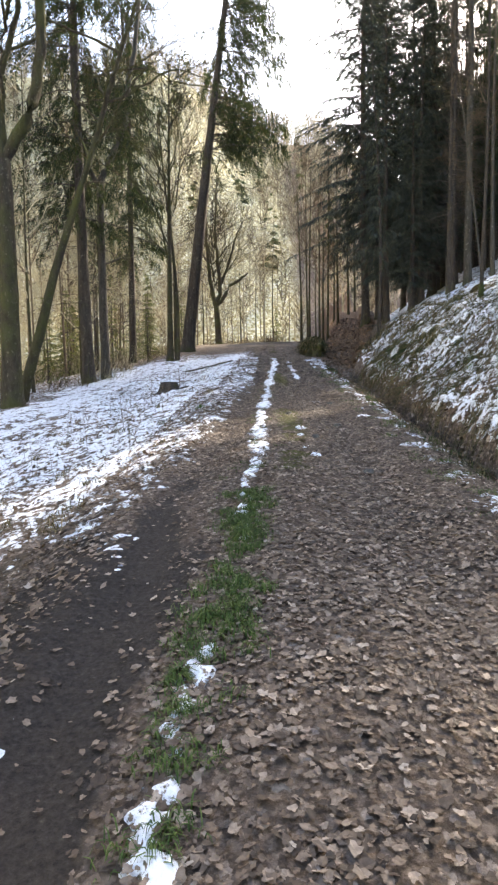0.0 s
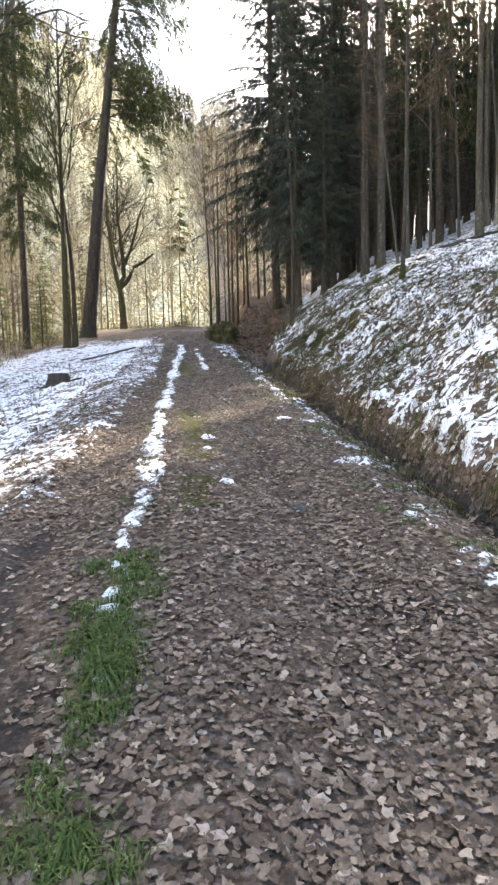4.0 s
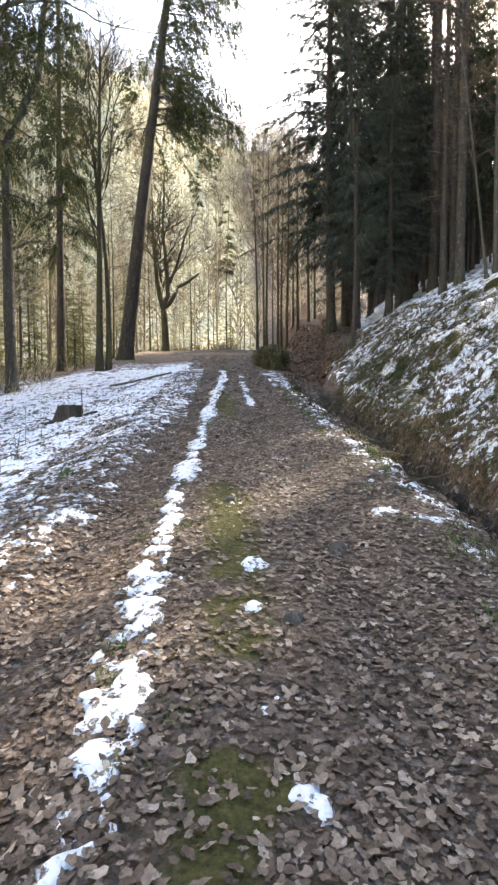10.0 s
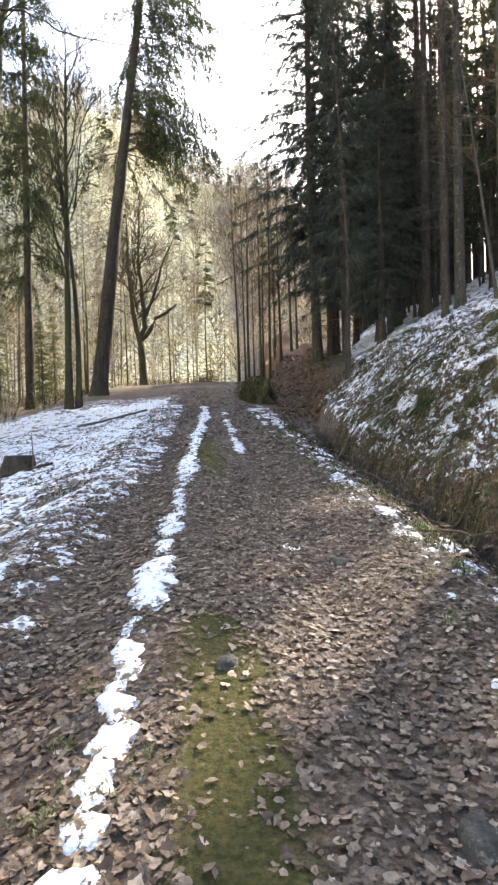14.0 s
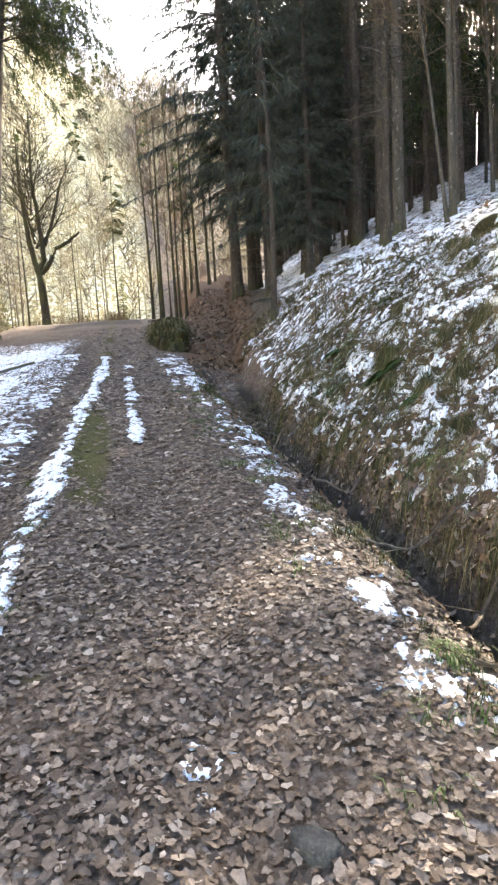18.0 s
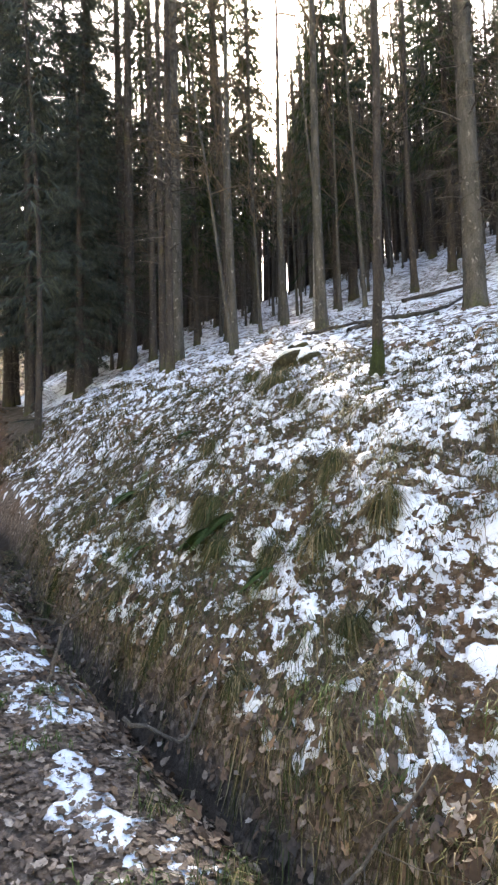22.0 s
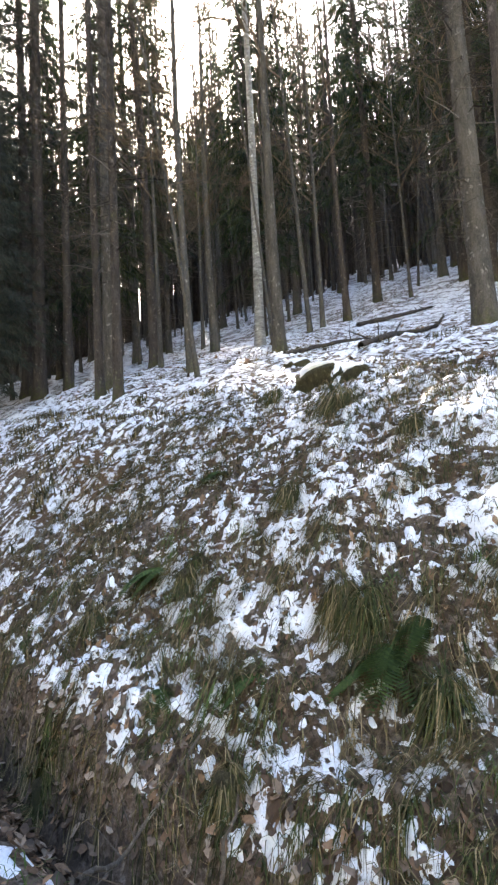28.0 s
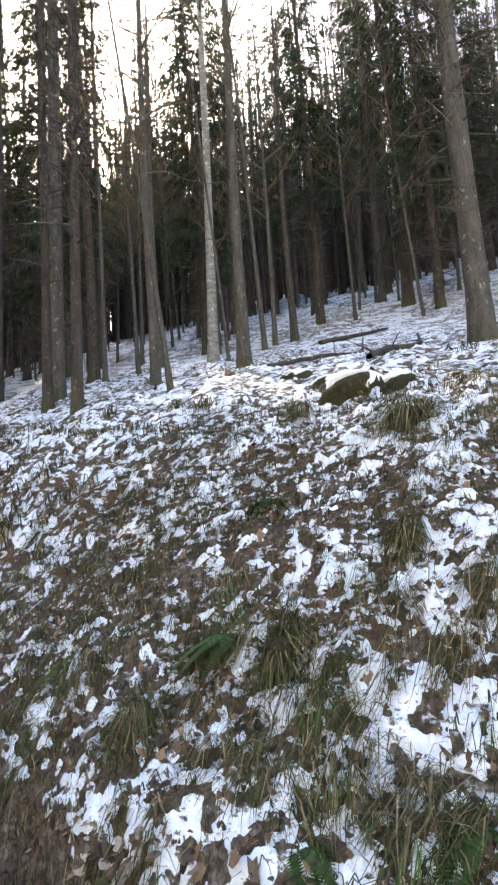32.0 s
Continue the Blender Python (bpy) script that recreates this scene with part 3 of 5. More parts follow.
def curtain_crown(seed, path, start, reach, whorls, each, kinds, dead=60, taper=0.5, hang=0.7, side=None):
    """Old spruce crown: arching boughs from which thin branchlets hang like curtains; side: the way most boughs grow."""
    rng = np.random.default_rng(seed)
    soup = Soup()
    for w in range(whorls):
        k = start + (1 - start) * (w + rng.uniform(0, 0.9)) / whorls
        if k > 0.985:
            continue
        rel = (k - start) / (1 - start)
        for b in range(each):
            turn = rng.uniform(0, 2 * np.pi) if side is None or rng.random() < 0.35 else side + rng.normal() * 0.8
            length = reach * (1 - taper * rel) * rng.uniform(0.45, 1.1)
            way = np.array([np.cos(turn), np.sin(turn), 0.16 * rel - 0.05 + rng.normal() * 0.08])
            base = along(path, k)
            at = np.linspace(0, 1, 5)
            pts = base + way * (length * at)[:, None]
            pts[:, 2] -= length * rng.uniform(0.25, 0.55) * at ** 2 - 0.12 * length * at ** 5
            tube(soup, pts, np.array([0.03, 0.022, 0.016, 0.01, 0.004]) * (0.5 + length / 5), 3, 0, cap=False)
            m = int(7 + 8.5 * length)
            a = along(pts, rng.uniform(0.22, 1.0, m))
            long = hang * rng.uniform(0.25, 1.15, m)
            down = np.stack([rng.normal(size=m) * 0.28, rng.normal(size=m) * 0.28, -np.ones(m)], 1) + 0.25 * way
            down /= np.linalg.norm(down, axis=1, keepdims=True)
            slivers(soup, a, a + down * long[:, None], 0.006, 0)
            for q in range(11):
                at2 = rng.uniform(0.02, 0.98, m)
                foot = a + down * (long * at2)[:, None]
                out = rng.normal(size=(m, 3)) * 0.55 + down * 0.8
                out /= np.linalg.norm(out, axis=1, keepdims=True)
                slivers(soup, foot, foot + out * (rng.uniform(0.12, 0.28, m) * (1.15 - 0.5 * at2))[:, None], 0.016, 1)
    for d in range(dead):
        k = start * rng.uniform(0.22, 1.1)
        turn = rng.uniform(0, 2 * np.pi)
        length = rng.uniform(0.2, 0.8) * reach
        way = np.array([np.cos(turn), np.sin(turn), rng.normal() * 0.1 - 0.1])
        pts = along(path, k) + way * (length * np.linspace(0, 1, 4))[:, None]
        pts[:, 2] -= 0.3 * length * np.linspace(0, 1, 4) ** 2
        tube(soup, pts, [0.016, 0.011, 0.007, 0.003], 3, 0, cap=False)
        m = 10
        a = along(pts, rng.uniform(0.2, 1, m))
        slivers(soup, a, a + np.stack([rng.normal(size=m) * 0.25, rng.normal(size=m) * 0.25, rng.normal(size=m) * 0.1 - 0.2], 1) * length, 0.006, 0)
    return soup.mesh("crown", kinds)


def bare_crown(seed, path, wide, start, reach, limbs, kinds, depth=3, up=0.9, twigs=5):
    """Leafless limbs that fork into twigs."""
    rng = np.random.default_rng(seed)
    soup = Soup()

    def grow(base, way, length, thick, level):
        steps = 4 if level == 0 else 2
        pts, p, d = [base], base, way / np.linalg.norm(way)
        for s in range(steps):
            d = d + rng.normal(size=3) * 0.13 + np.array([0, 0, 0.07])
            d /= np.linalg.norm(d)
            p = p + d * length / steps
            pts.append(p)
        tube(soup, pts, np.linspace(thick, thick * 0.35, steps + 1), 5 if level == 0 else 3, 0, cap=False)
        if level == depth - 2:
            m = 2 * twigs
            a = along(np.array(pts), rng.uniform(0.25, 1.0, m))
            out = rng.normal(size=(m, 3)) * 0.75 + d * 0.9 + np.array([0, 0, 0.25])
            slivers(soup, a, a + out * (length * rng.uniform(0.25, 0.55, m))[:, None], max(thick * 0.3, 0.006))
        elif level < depth - 1:
            for t in range(twigs if level else twigs + 2):
                i = rng.integers(1, steps + 1)
                side = rng.normal(size=3)
                side -= side @ d * d
                side /= np.linalg.norm(side)
                grow(np.array(pts[i]), d * 0.9 + side * rng.uniform(0.5, 1.1), length * rng.uniform(0.35, 0.6), thick * 0.38, level + 1)

    for w in range(limbs):
        k = start + (0.98 - start) * (w + rng.uniform(0, 1)) / limbs
        rel = (k - start) / (1 - start)
        turn = rng.uniform(0, 2 * np.pi)
        grow(along(path, k), np.array([np.cos(turn), np.sin(turn), up * rng.uniform(0.6, 1.3)]), reach * (1 - 0.6 * rel) * rng.uniform(0.6, 1.1), wide * 0.16 * (1 - 0.6 * rel), 0)
    return soup.mesh("crown", kinds)


def limb(tree, points, radii, bark, label=""):
    soup = Soup()
    rng = np.random.default_rng(len(points) + int(abs(points[-1][0]) * 100))
    k = np.linspace(0, 1, 3 * len(points))
    path = along(np.asarray(points, float), k) + rng.normal(size=(len(k), 3)) * 0.03
    path[0] = points[0]
    tube(soup, path, np.interp(k, np.linspace(0, 1, len(radii)), radii), 7, 0, 0.04, rng)
    return part("limb", soup.mesh("limb", [bark]), tree, label)


# shared crowns for the many trees: (height, mesh)
def proto_path(high, seed):
    return trunk_path(np.random.default_rng(seed), high, bend=0.008)


FOREST = []
for i, (high, start, reach) in enumerate([(24, 0.36, 2.4), (26, 0.46, 2.3), (21, 0.28, 2.4), (27, 0.40, 2.7)]):
    p = proto_path(high, 50 + i)
    FOREST.append((high, p, spruce_crown(60 + i, p, 0.3, start, reach, 26, 5, 0.50, [BARK_SPRUCE, NEEDLES, DEAD_TWIGS], dead=115, density=1.1, hair=14)))
THIN = []
for i, (high, start, reach) in enumerate([(24, 0.34, 2.4), (26, 0.44, 2.3), (21, 0.26, 2.4)]):
    p = proto_path(high, 150 + i)
    THIN.append((high, p, spruce_crown(160 + i, p, 0.3, start, reach, 24, 5, 0.6, [BARK_SPRUCE, NEEDLES, DEAD_TWIGS], dead=80, density=0.6)))
p = proto_path(25, 58)
HIGH = [(25, p, spruce_crown(68, p, 0.3, 0.56, 1.8, 18, 5, 0.5, [BARK_SPRUCE, NEEDLES, DEAD_TWIGS], dead=130, hair=14))]
LOW = []
for i, (high, start, reach) in enumerate([(23, 0.20, 2.7), (20, 0.16, 2.4)]):
    p = proto_path(high, 250 + i)
    LOW.append((high, p, spruce_crown(260 + i, p, 0.3, start, reach, 34, 5, 0.46, [BARK_SPRUCE, NEEDLES, DEAD_TWIGS], dead=90, droop=0.35, density=1.3)))
YOUNG = []
for i, (high, start, reach) in enumerate([(8, 0.06, 1.9), (11, 0.10, 2.2)]):
    p = proto_path(high, 255 + i)
    YOUNG.append((high, p, spruce_crown(265 + i, p, 0.18, start, reach, 26, 6, 0.36, [BARK_SPRUCE, NEEDLES_YOUNG], droop=0.15, density=1.2)))
DARK = []
for i, (high, start, reach) in enumerate([(25, 0.16, 3.4), (22, 0.15, 3.0), (17, 0.13, 2.6)]):
    p = proto_path(high, 70 + i)
    DARK.append((high, p, spruce_crown(80 + i, p, 0.4, start, reach, 42, 7, 0.42, [BARK_SPRUCE, NEEDLES_DARK, DEAD_TWIGS], dead=40, droop=0.22, taper=0.46, density=1.5)))
BARE = []
for i, (high, start, reach) in enumerate([(16, 0.4, 3.2), (13, 0.3, 2.6), (18, 0.5, 3.0)]):
    p = proto_path(high, 90 + i)
    BARE.append((high, p, bare_crown(95 + i, p, 0.22, start, reach, 15, [BARK_TWIG], 3, 1.0, 5)))
SPARSE = []
for i, (high, start, reach) in enumerate([(17, 0.5, 1.8), (14, 0.45, 1.6)]):
    p = proto_path(high, 290 + i)
    SPARSE.append((high, p, bare_crown(295 + i, p, 0.2, start, reach, 8, [BARK_TWIG], 3, 1.2, 3)))
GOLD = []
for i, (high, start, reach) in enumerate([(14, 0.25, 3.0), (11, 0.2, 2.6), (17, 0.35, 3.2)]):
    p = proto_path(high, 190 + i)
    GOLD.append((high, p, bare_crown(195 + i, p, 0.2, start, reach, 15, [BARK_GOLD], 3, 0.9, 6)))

trunk_cache = {}


def stock_tree(stock, pick, x, y, wide, scale, turn, label, category, group, bark, name="tree", lean=0.0):
    """A tree with a trunk of its own thickness and one of the shared crowns."""
    high, p, crown = stock[pick % len(stock)]
    tree = thing(name, x, y, ground_z(x, y) - 0.05, label, category, group)
    key = (id(stock), pick % len(stock), round(wide / scale, 2), bark.name)
    if key not in trunk_cache:
        trunk_cache[key] = trunk_mesh(np.random.default_rng(pick + 7), p, wide / scale, bark)
    part("trunk", trunk_cache[key], tree)
    part("crown", crown, tree)
    tree.rotation_euler = (0, lean, turn)
    tree.scale = (scale,) * 3
    return tree


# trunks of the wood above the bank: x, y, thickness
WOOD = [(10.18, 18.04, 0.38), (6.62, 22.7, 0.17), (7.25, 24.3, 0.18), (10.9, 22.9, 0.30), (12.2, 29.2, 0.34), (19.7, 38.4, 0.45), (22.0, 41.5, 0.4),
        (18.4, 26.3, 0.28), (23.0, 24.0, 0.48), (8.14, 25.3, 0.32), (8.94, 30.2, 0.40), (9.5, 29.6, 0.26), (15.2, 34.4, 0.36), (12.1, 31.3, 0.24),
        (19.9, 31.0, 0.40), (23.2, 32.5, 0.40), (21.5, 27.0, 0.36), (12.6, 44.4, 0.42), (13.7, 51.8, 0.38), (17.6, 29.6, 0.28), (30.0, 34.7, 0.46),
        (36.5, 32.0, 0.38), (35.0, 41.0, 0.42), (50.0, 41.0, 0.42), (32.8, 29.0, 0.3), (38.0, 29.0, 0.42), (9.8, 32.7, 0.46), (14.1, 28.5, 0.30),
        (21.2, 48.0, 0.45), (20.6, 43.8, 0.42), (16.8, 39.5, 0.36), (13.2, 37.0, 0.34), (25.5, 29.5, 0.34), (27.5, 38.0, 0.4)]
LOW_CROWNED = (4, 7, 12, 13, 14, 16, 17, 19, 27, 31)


def sunlit(x, y):
    """Lines along which the low sun shines between leafless crowns down to the road."""
    off = x * 0.7997 - y * 0.6004
    return y > 18 and (-6.6 < off < -4.2 or -1.4 < off < -0.3)


def half_lit(x, y):
    return y > 18 and -8.2 < x * 0.7997 - y * 0.6004 < -4.7


rng = np.random.default_rng(5)
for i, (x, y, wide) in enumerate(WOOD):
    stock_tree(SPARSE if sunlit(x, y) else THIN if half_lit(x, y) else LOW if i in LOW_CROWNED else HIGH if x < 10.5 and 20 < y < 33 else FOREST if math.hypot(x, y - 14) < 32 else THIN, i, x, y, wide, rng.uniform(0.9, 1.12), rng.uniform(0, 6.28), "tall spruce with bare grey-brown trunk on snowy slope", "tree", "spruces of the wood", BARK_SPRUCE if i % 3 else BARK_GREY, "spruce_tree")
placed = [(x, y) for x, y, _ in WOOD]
for i in range(3000):
    x, y = rng.uniform(7, 56), rng.uniform(-14, 64)
    if x < 9 + 0.11 * max(y - 24, 0) or (y < 24 and x < 13.5) or min(math.hypot(x - a, y - b) for a, b in placed) < 2.25 + 0.025 * x:
        continue
    if len(placed) > 255:
        break
    bearing, off = math.degrees(math.atan2(x - 1, y - 13)), math.hypot(x - 1, y - 13)
    if (bearing < 45 and off > 46) or sunlit(x, y) or (off < 21 and 12 < bearing < 82):
        continue
    placed.append((x, y))
    wide = rng.uniform(0.2, 0.42)
    stock_tree(THIN if half_lit(x, y) else LOW if i % 7 == 0 and off > 17 else FOREST if off < 24 else THIN, i, x, y, wide, rng.uniform(0.75, 1.12), rng.uniform(0, 6.28), "tall spruce with bare grey-brown trunk on snowy slope", "tree", "spruces of the wood", BARK_GREY if i % 3 == 0 else BARK_SPRUCE, "spruce_tree")

# dark spruces, green to the ground, beside the side track
for i, (x, y, wide, scale) in enumerate([(5.8, 36.0, 0.5, 1.25), (6.1, 31.5, 0.36, 0.74), (6.6, 28.3, 0.30, 0.52), (9.2, 34.6, 0.5, 1.05), (7.6, 40.0, 0.42, 1.15), (10.6, 38.9, 0.45, 1.0), (7.6, 30.4, 0.3, 0.6), (6.9, 38.0, 0.42, 1.1), (9.6, 43.5, 0.4, 1.0), (7.9, 33.0, 0.34, 0.75)]):
    stock_tree(DARK, i, x, y, wide, scale, 1.1 * i, "dark green spruce branched to the ground beside the side track", "tree", "dark spruces", BARK_SPRUCE, "spruce_tree")
# slim bare trees between road and side track
for i, (x, y, wide) in enumerate([(3.2, 45, 0.2), (3.5, 40.2, 0.17), (4.4, 44, 0.2), (3.0, 51.8, 0.22), (5.4, 46.3, 0.2), (7.0, 52.5, 0.22), (4.6, 49.5, 0.18), (6.3, 57, 0.2), (3.9, 57.5, 0.2), (8.6, 60, 0.22), (5.2, 64, 0.2)]):
    stock_tree(BARE, i, x, y, wide, 0.8 + 0.05 * (i % 5), 0.9 * i, "slim leafless brown tree beside the forest road", "tree", "slim bare trees", BARK_MOSSY, "bare_tree")
# slim pale leafless stems that stand between the spruces
rng = np.random.default_rng(14)
count = 0
for i in range(900):
    bearing, off = math.radians(rng.uniform(20, 78)), rng.uniform(15, 46)
    x, y = 1 + off * math.sin(bearing), 13 + off * math.cos(bearing)
    if x < 8.5 or min(math.hypot(x - a, y - b) for a, b in placed) < 1.1:
        continue
    if rng.random() < 0.45 and not 26 < math.degrees(bearing) < 52:
        continue
    placed.append((x, y))
    count += 1
    stock_tree(BARE, i, x, y, rng.uniform(0.08, 0.17), rng.uniform(0.65, 1.1), rng.uniform(0, 6.28), "slim pale leafless stem among the spruces", "tree", "slim stems of the wood", BARK_GREY, "bare_tree", rng.normal() * 0.03)
    if count > 62:
        break
# trees in the sunlit valley
rng = np.random.default_rng(8)
valley = []
for i in range(700):
    x, y = rng.uniform(-48, -6), rng.uniform(14, 105)
    if y > 58:
        x = rng.uniform(-48, 3.5)
    if (x > -9.5 and y < 58) or min([math.hypot(x - a, y - b) for a, b in valley] or [9]) < 1.7:
        continue
    if len(valley) > 190:
        break
    valley.append((x, y))
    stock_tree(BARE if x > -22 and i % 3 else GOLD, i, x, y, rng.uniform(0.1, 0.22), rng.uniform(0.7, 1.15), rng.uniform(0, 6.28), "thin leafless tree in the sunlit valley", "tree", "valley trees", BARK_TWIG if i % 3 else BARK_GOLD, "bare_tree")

# ---- trees beside the left verge ----
def own_tree(name, seed, x, y, high, wide, bark, label, lean=(0, 0), bend=0.01, steps=14, top=0.12, path=None, sides=14):
    rng = np.random.default_rng(seed)
    tree = thing(name, x, y, ground_z(x, y) - 0.05, label, "tree")
    p = trunk_path(rng, high, lean, bend, steps) if path is None else np.asarray(path, float)
    part("trunk", trunk_mesh(rng, p, wide, bark, sides, top), tree)
    return tree, p


# straight grey spruce at the edge of the bank
t1, p1 = own_tree("spruce_tree", 301, -7.3, 25.2, 30, 0.52, BARK_SPRUCE, "tall grey-brown spruce at the edge of the snowy bank", bend=0.004)
part("crown", curtain_crown(311, p1, 0.22, 3.9, 40, 6, [BARK_SPRUCE, NEEDLES], 60, 0.5, 1.0), t1)
limb(t1, [(0, 0, 12.0), (1.3, 0.4, 12.6), (2.6, 0.9, 12.9), (3.6, 1.2, 12.5), (4.9, 1.5, 12.4), (6.6, 1.8, 12.4)], [0.05, 0.04, 0.03, 0.02, 0.012], BARK_MOSSY, "long bare mossy branch")
# forked tree
t2, p2 = own_tree("forked_tree", 302, -7.05, 27.0, 8.2, 0.42, BARK_GREY, "grey tree that forks high above the bank", bend=0.008, top=0.7)
top2 = tuple(p2[-1])
limb(t2, [top2, (0.45, 0, 9.4), (1.1, 0.1, 10.6), (1.5, 0.1, 13.0), (2.0, 0.2, 16.5), (2.2, 0.2, 22)], [0.15, 0.14, 0.13, 0.11, 0.08, 0.03], BARK_GREY)
limb(t2, [top2, (-0.45, 0, 9.2), (-0.85, -0.1, 10.8), (-0.95, -0.1, 14), (-1.2, 0, 20)], [0.12, 0.11, 0.1, 0.07, 0.03], BARK_GREY)
limb(t2, [(0.05, 0, 5.0), (0.7, 0.2, 5.3), (1.5, 0.3, 5.35)], [0.05, 0.035, 0.02], BARK_GREY)
part("crown", bare_crown(312, np.array([(0.6, 0, 9.5), (1.2, 0, 12), (1.6, 0, 15), (2.0, 0, 19), (2.2, 0, 22)]), 0.26, 0.1, 3.6, 20, [BARK_MOSSY], 3, 0.7, 6), t2)
# second straight spruce, further back
t3, p3 = own_tree("spruce_tree", 303, -8.6, 39.8, 30, 0.5, BARK_SPRUCE, "straight spruce with drooping tufts beyond the bank", lean=(0.02, 0), bend=0.005)
part("crown", curtain_crown(313, p3, 0.22, 2.9, 40, 5, [BARK_SPRUCE, NEEDLES], 60, 0.5, 0.9), t3)
# twin-stemmed mossy bare tree
t4, p4 = own_tree("twin_stemmed_tree", 304, -4.95, 31.8, 15, 0.34, BARK_MOSSY, "twin-stemmed leafless tree with mossy bark beside the road", lean=(0.03, 0.0), bend=0.008)
soup = Soup()
p4b = trunk_path(np.random.default_rng(324), 13, (-0.02, 0.02), 0.012) + np.array([0.34, 0.2, 0])
tube(soup, p4b, trunk_radii(0.26, len(p4b)), 10, 0, 0.03, np.random.default_rng(1))
part("second_stem", soup.mesh("second_stem", [BARK_MOSSY]), t4)
part("crown", bare_crown(314, p4, 0.34, 0.30, 5.2, 22, [BARK_MOSSY], 3, 1.3, 7), t4)
# big leaning spruce
t5, p5 = own_tree("leaning_spruce", 305, -4.89, 38.5, 33, 0.82, BARK_SPRUCE, "big dark spruce that leans over the road", lean=(0.128, 0.02), bend=0.003, sides=18)
part("crown", curtain_crown(315, p5, 0.36, 4.8, 36, 6, [BARK_SPRUCE, NEEDLES], 110, 0.35, 1.2, 0.0), t5)
# crooked low-forking tree at the crest
t6, p6 = own_tree("crooked_tree", 306, -4.1, 54.8, 3.4, 0.62, BARK_MOSSY, "crooked leafless tree forking low at the crest of the road", lean=(-0.05, 0), bend=0.006, top=0.8, steps=6)
foot6 = tuple(p6[-1])
limb(t6, [foot6, (-0.5, 0, 4.4), (-0.7, 0, 6.2), (-1.0, 0.2, 9.5), (-1.0, 0.3, 13)], [0.24, 0.2, 0.16, 0.11, 0.04], BARK_MOSSY)
limb(t6, [foot6, (0.15, 0, 4.6), (0.05, 0, 7.0), (-0.2, 0, 10), (0.1, 0, 14.5)], [0.22, 0.19, 0.15, 0.1, 0.04], BARK_MOSSY)
limb(t6, [foot6, (0.55, 0, 4.2), (1.0, 0, 5.2), (2.0, 0.1, 5.7), (2.6, 0.2, 6.3)], [0.2, 0.17, 0.14, 0.12, 0.07], BARK_MOSSY, "thick broken side limb")
limb(t6, [(0.1, 0, 5.0), (0.9, 0, 6.8), (1.6, 0, 9.2), (2.9, 0, 12)], [0.13, 0.11, 0.08, 0.03], BARK_MOSSY)
part("crown", bare_crown(316, np.array([(-0.2, 0, 4.0), (-0.4, 0, 7), (-0.4, 0, 10), (0, 0, 14)]), 0.5, 0.1, 4.6, 26, [BARK_MOSSY], 3, 1.0, 7), t6)
# mossy trunk that leans out to the road
t7, p7 = own_tree("leaning_tree", 307, -7.7, 19.0, 14, 0.36, BARK_MOSSY, "mossy leafless tree leaning out towards the road", path=[(0, 0, 0), (0.7, 0, 2.1), (1.25, 0, 4.0), (2.0, 0, 6.1), (2.7, 0, 8.0), (3.4, 0, 10.1), (4.2, 0, 12.3), (4.9, 0.2, 14.5)])
limb(t7, [(3.0, 0, 9.0), (3.9, 0.2, 9.4), (5.0, 0.5, 10.2), (6.0, 0.8, 10.0)], [0.05, 0.035, 0.025, 0.012], BARK_MOSSY)
limb(t7, [(3.5, 0, 10.4), (2.6, 0, 10.9), (1.3, -0.2, 11.3), (0.3, -0.3, 10.7)], [0.05, 0.04, 0.03, 0.012], BARK_MOSSY)
part("crown", bare_crown(317, np.array(p7), 0.3, 0.45, 3.0, 14, [BARK_MOSSY], 3, 0.8, 6), t7)
# thick forked trunk at the edge of view
t8, p8 = own_tree("forked_tree", 308, -7.35, 17.6, 7.0, 0.60, BARK_MOSSY, "thick mossy tree forking into three stems below the bank", bend=0.006, top=0.75)
limb(t8, [tuple(p8[-1]), (-0.1, 0, 9), (-0.1, 0, 13), (-0.2, 0, 18)], [0.2, 0.17, 0.14, 0.05], BARK_MOSSY)
limb(t8, [tuple(p8[-1]), (0.9, 0, 8.2), (1.25, 0, 10), (1.35, 0, 14), (1.6, 0, 18)], [0.18, 0.17, 0.15, 0.11, 0.04], BARK_MOSSY)
limb(t8, [(0, 0, 9), (0.6, 0.1, 11.0), (0.8, 0.1, 14.5)], [0.1, 0.08, 0.03], BARK_MOSSY)
part("crown", bare_crown(318, np.array([(0, 0, 7), (0.3, 0, 10), (0.4, 0, 13), (0.5, 0, 17)]), 0.4, 0.1, 3.4, 20, [BARK_MOSSY], 3, 0.8, 6), t8)
# slim stems along the foot of the bank
for i, (x, y, wide) in enumerate([(-7.6, 28.4, 0.13), (-8.3, 27.6, 0.14), (-8.7, 18.4, 0.14), (-8.4, 22.0, 0.13), (-9.0, 31.0, 0.16), (-9.6, 35.0, 0.16), (-6.8, 46.0, 0.15), (-8.0, 52.0, 0.2), (-6.0, 60.0, 0.16), (-2.5, 63.0, 0.16), (-1.0, 66.0, 0.15), (0.8, 62.0, 0.16)]):
    stock_tree(GOLD, i, x, y, wide, 0.75 + 0.07 * (i % 4), 1.3 * i, "slim leafless stem at the foot of the bank", "tree", "slim stems", BARK_MOSSY, "bare_tree")
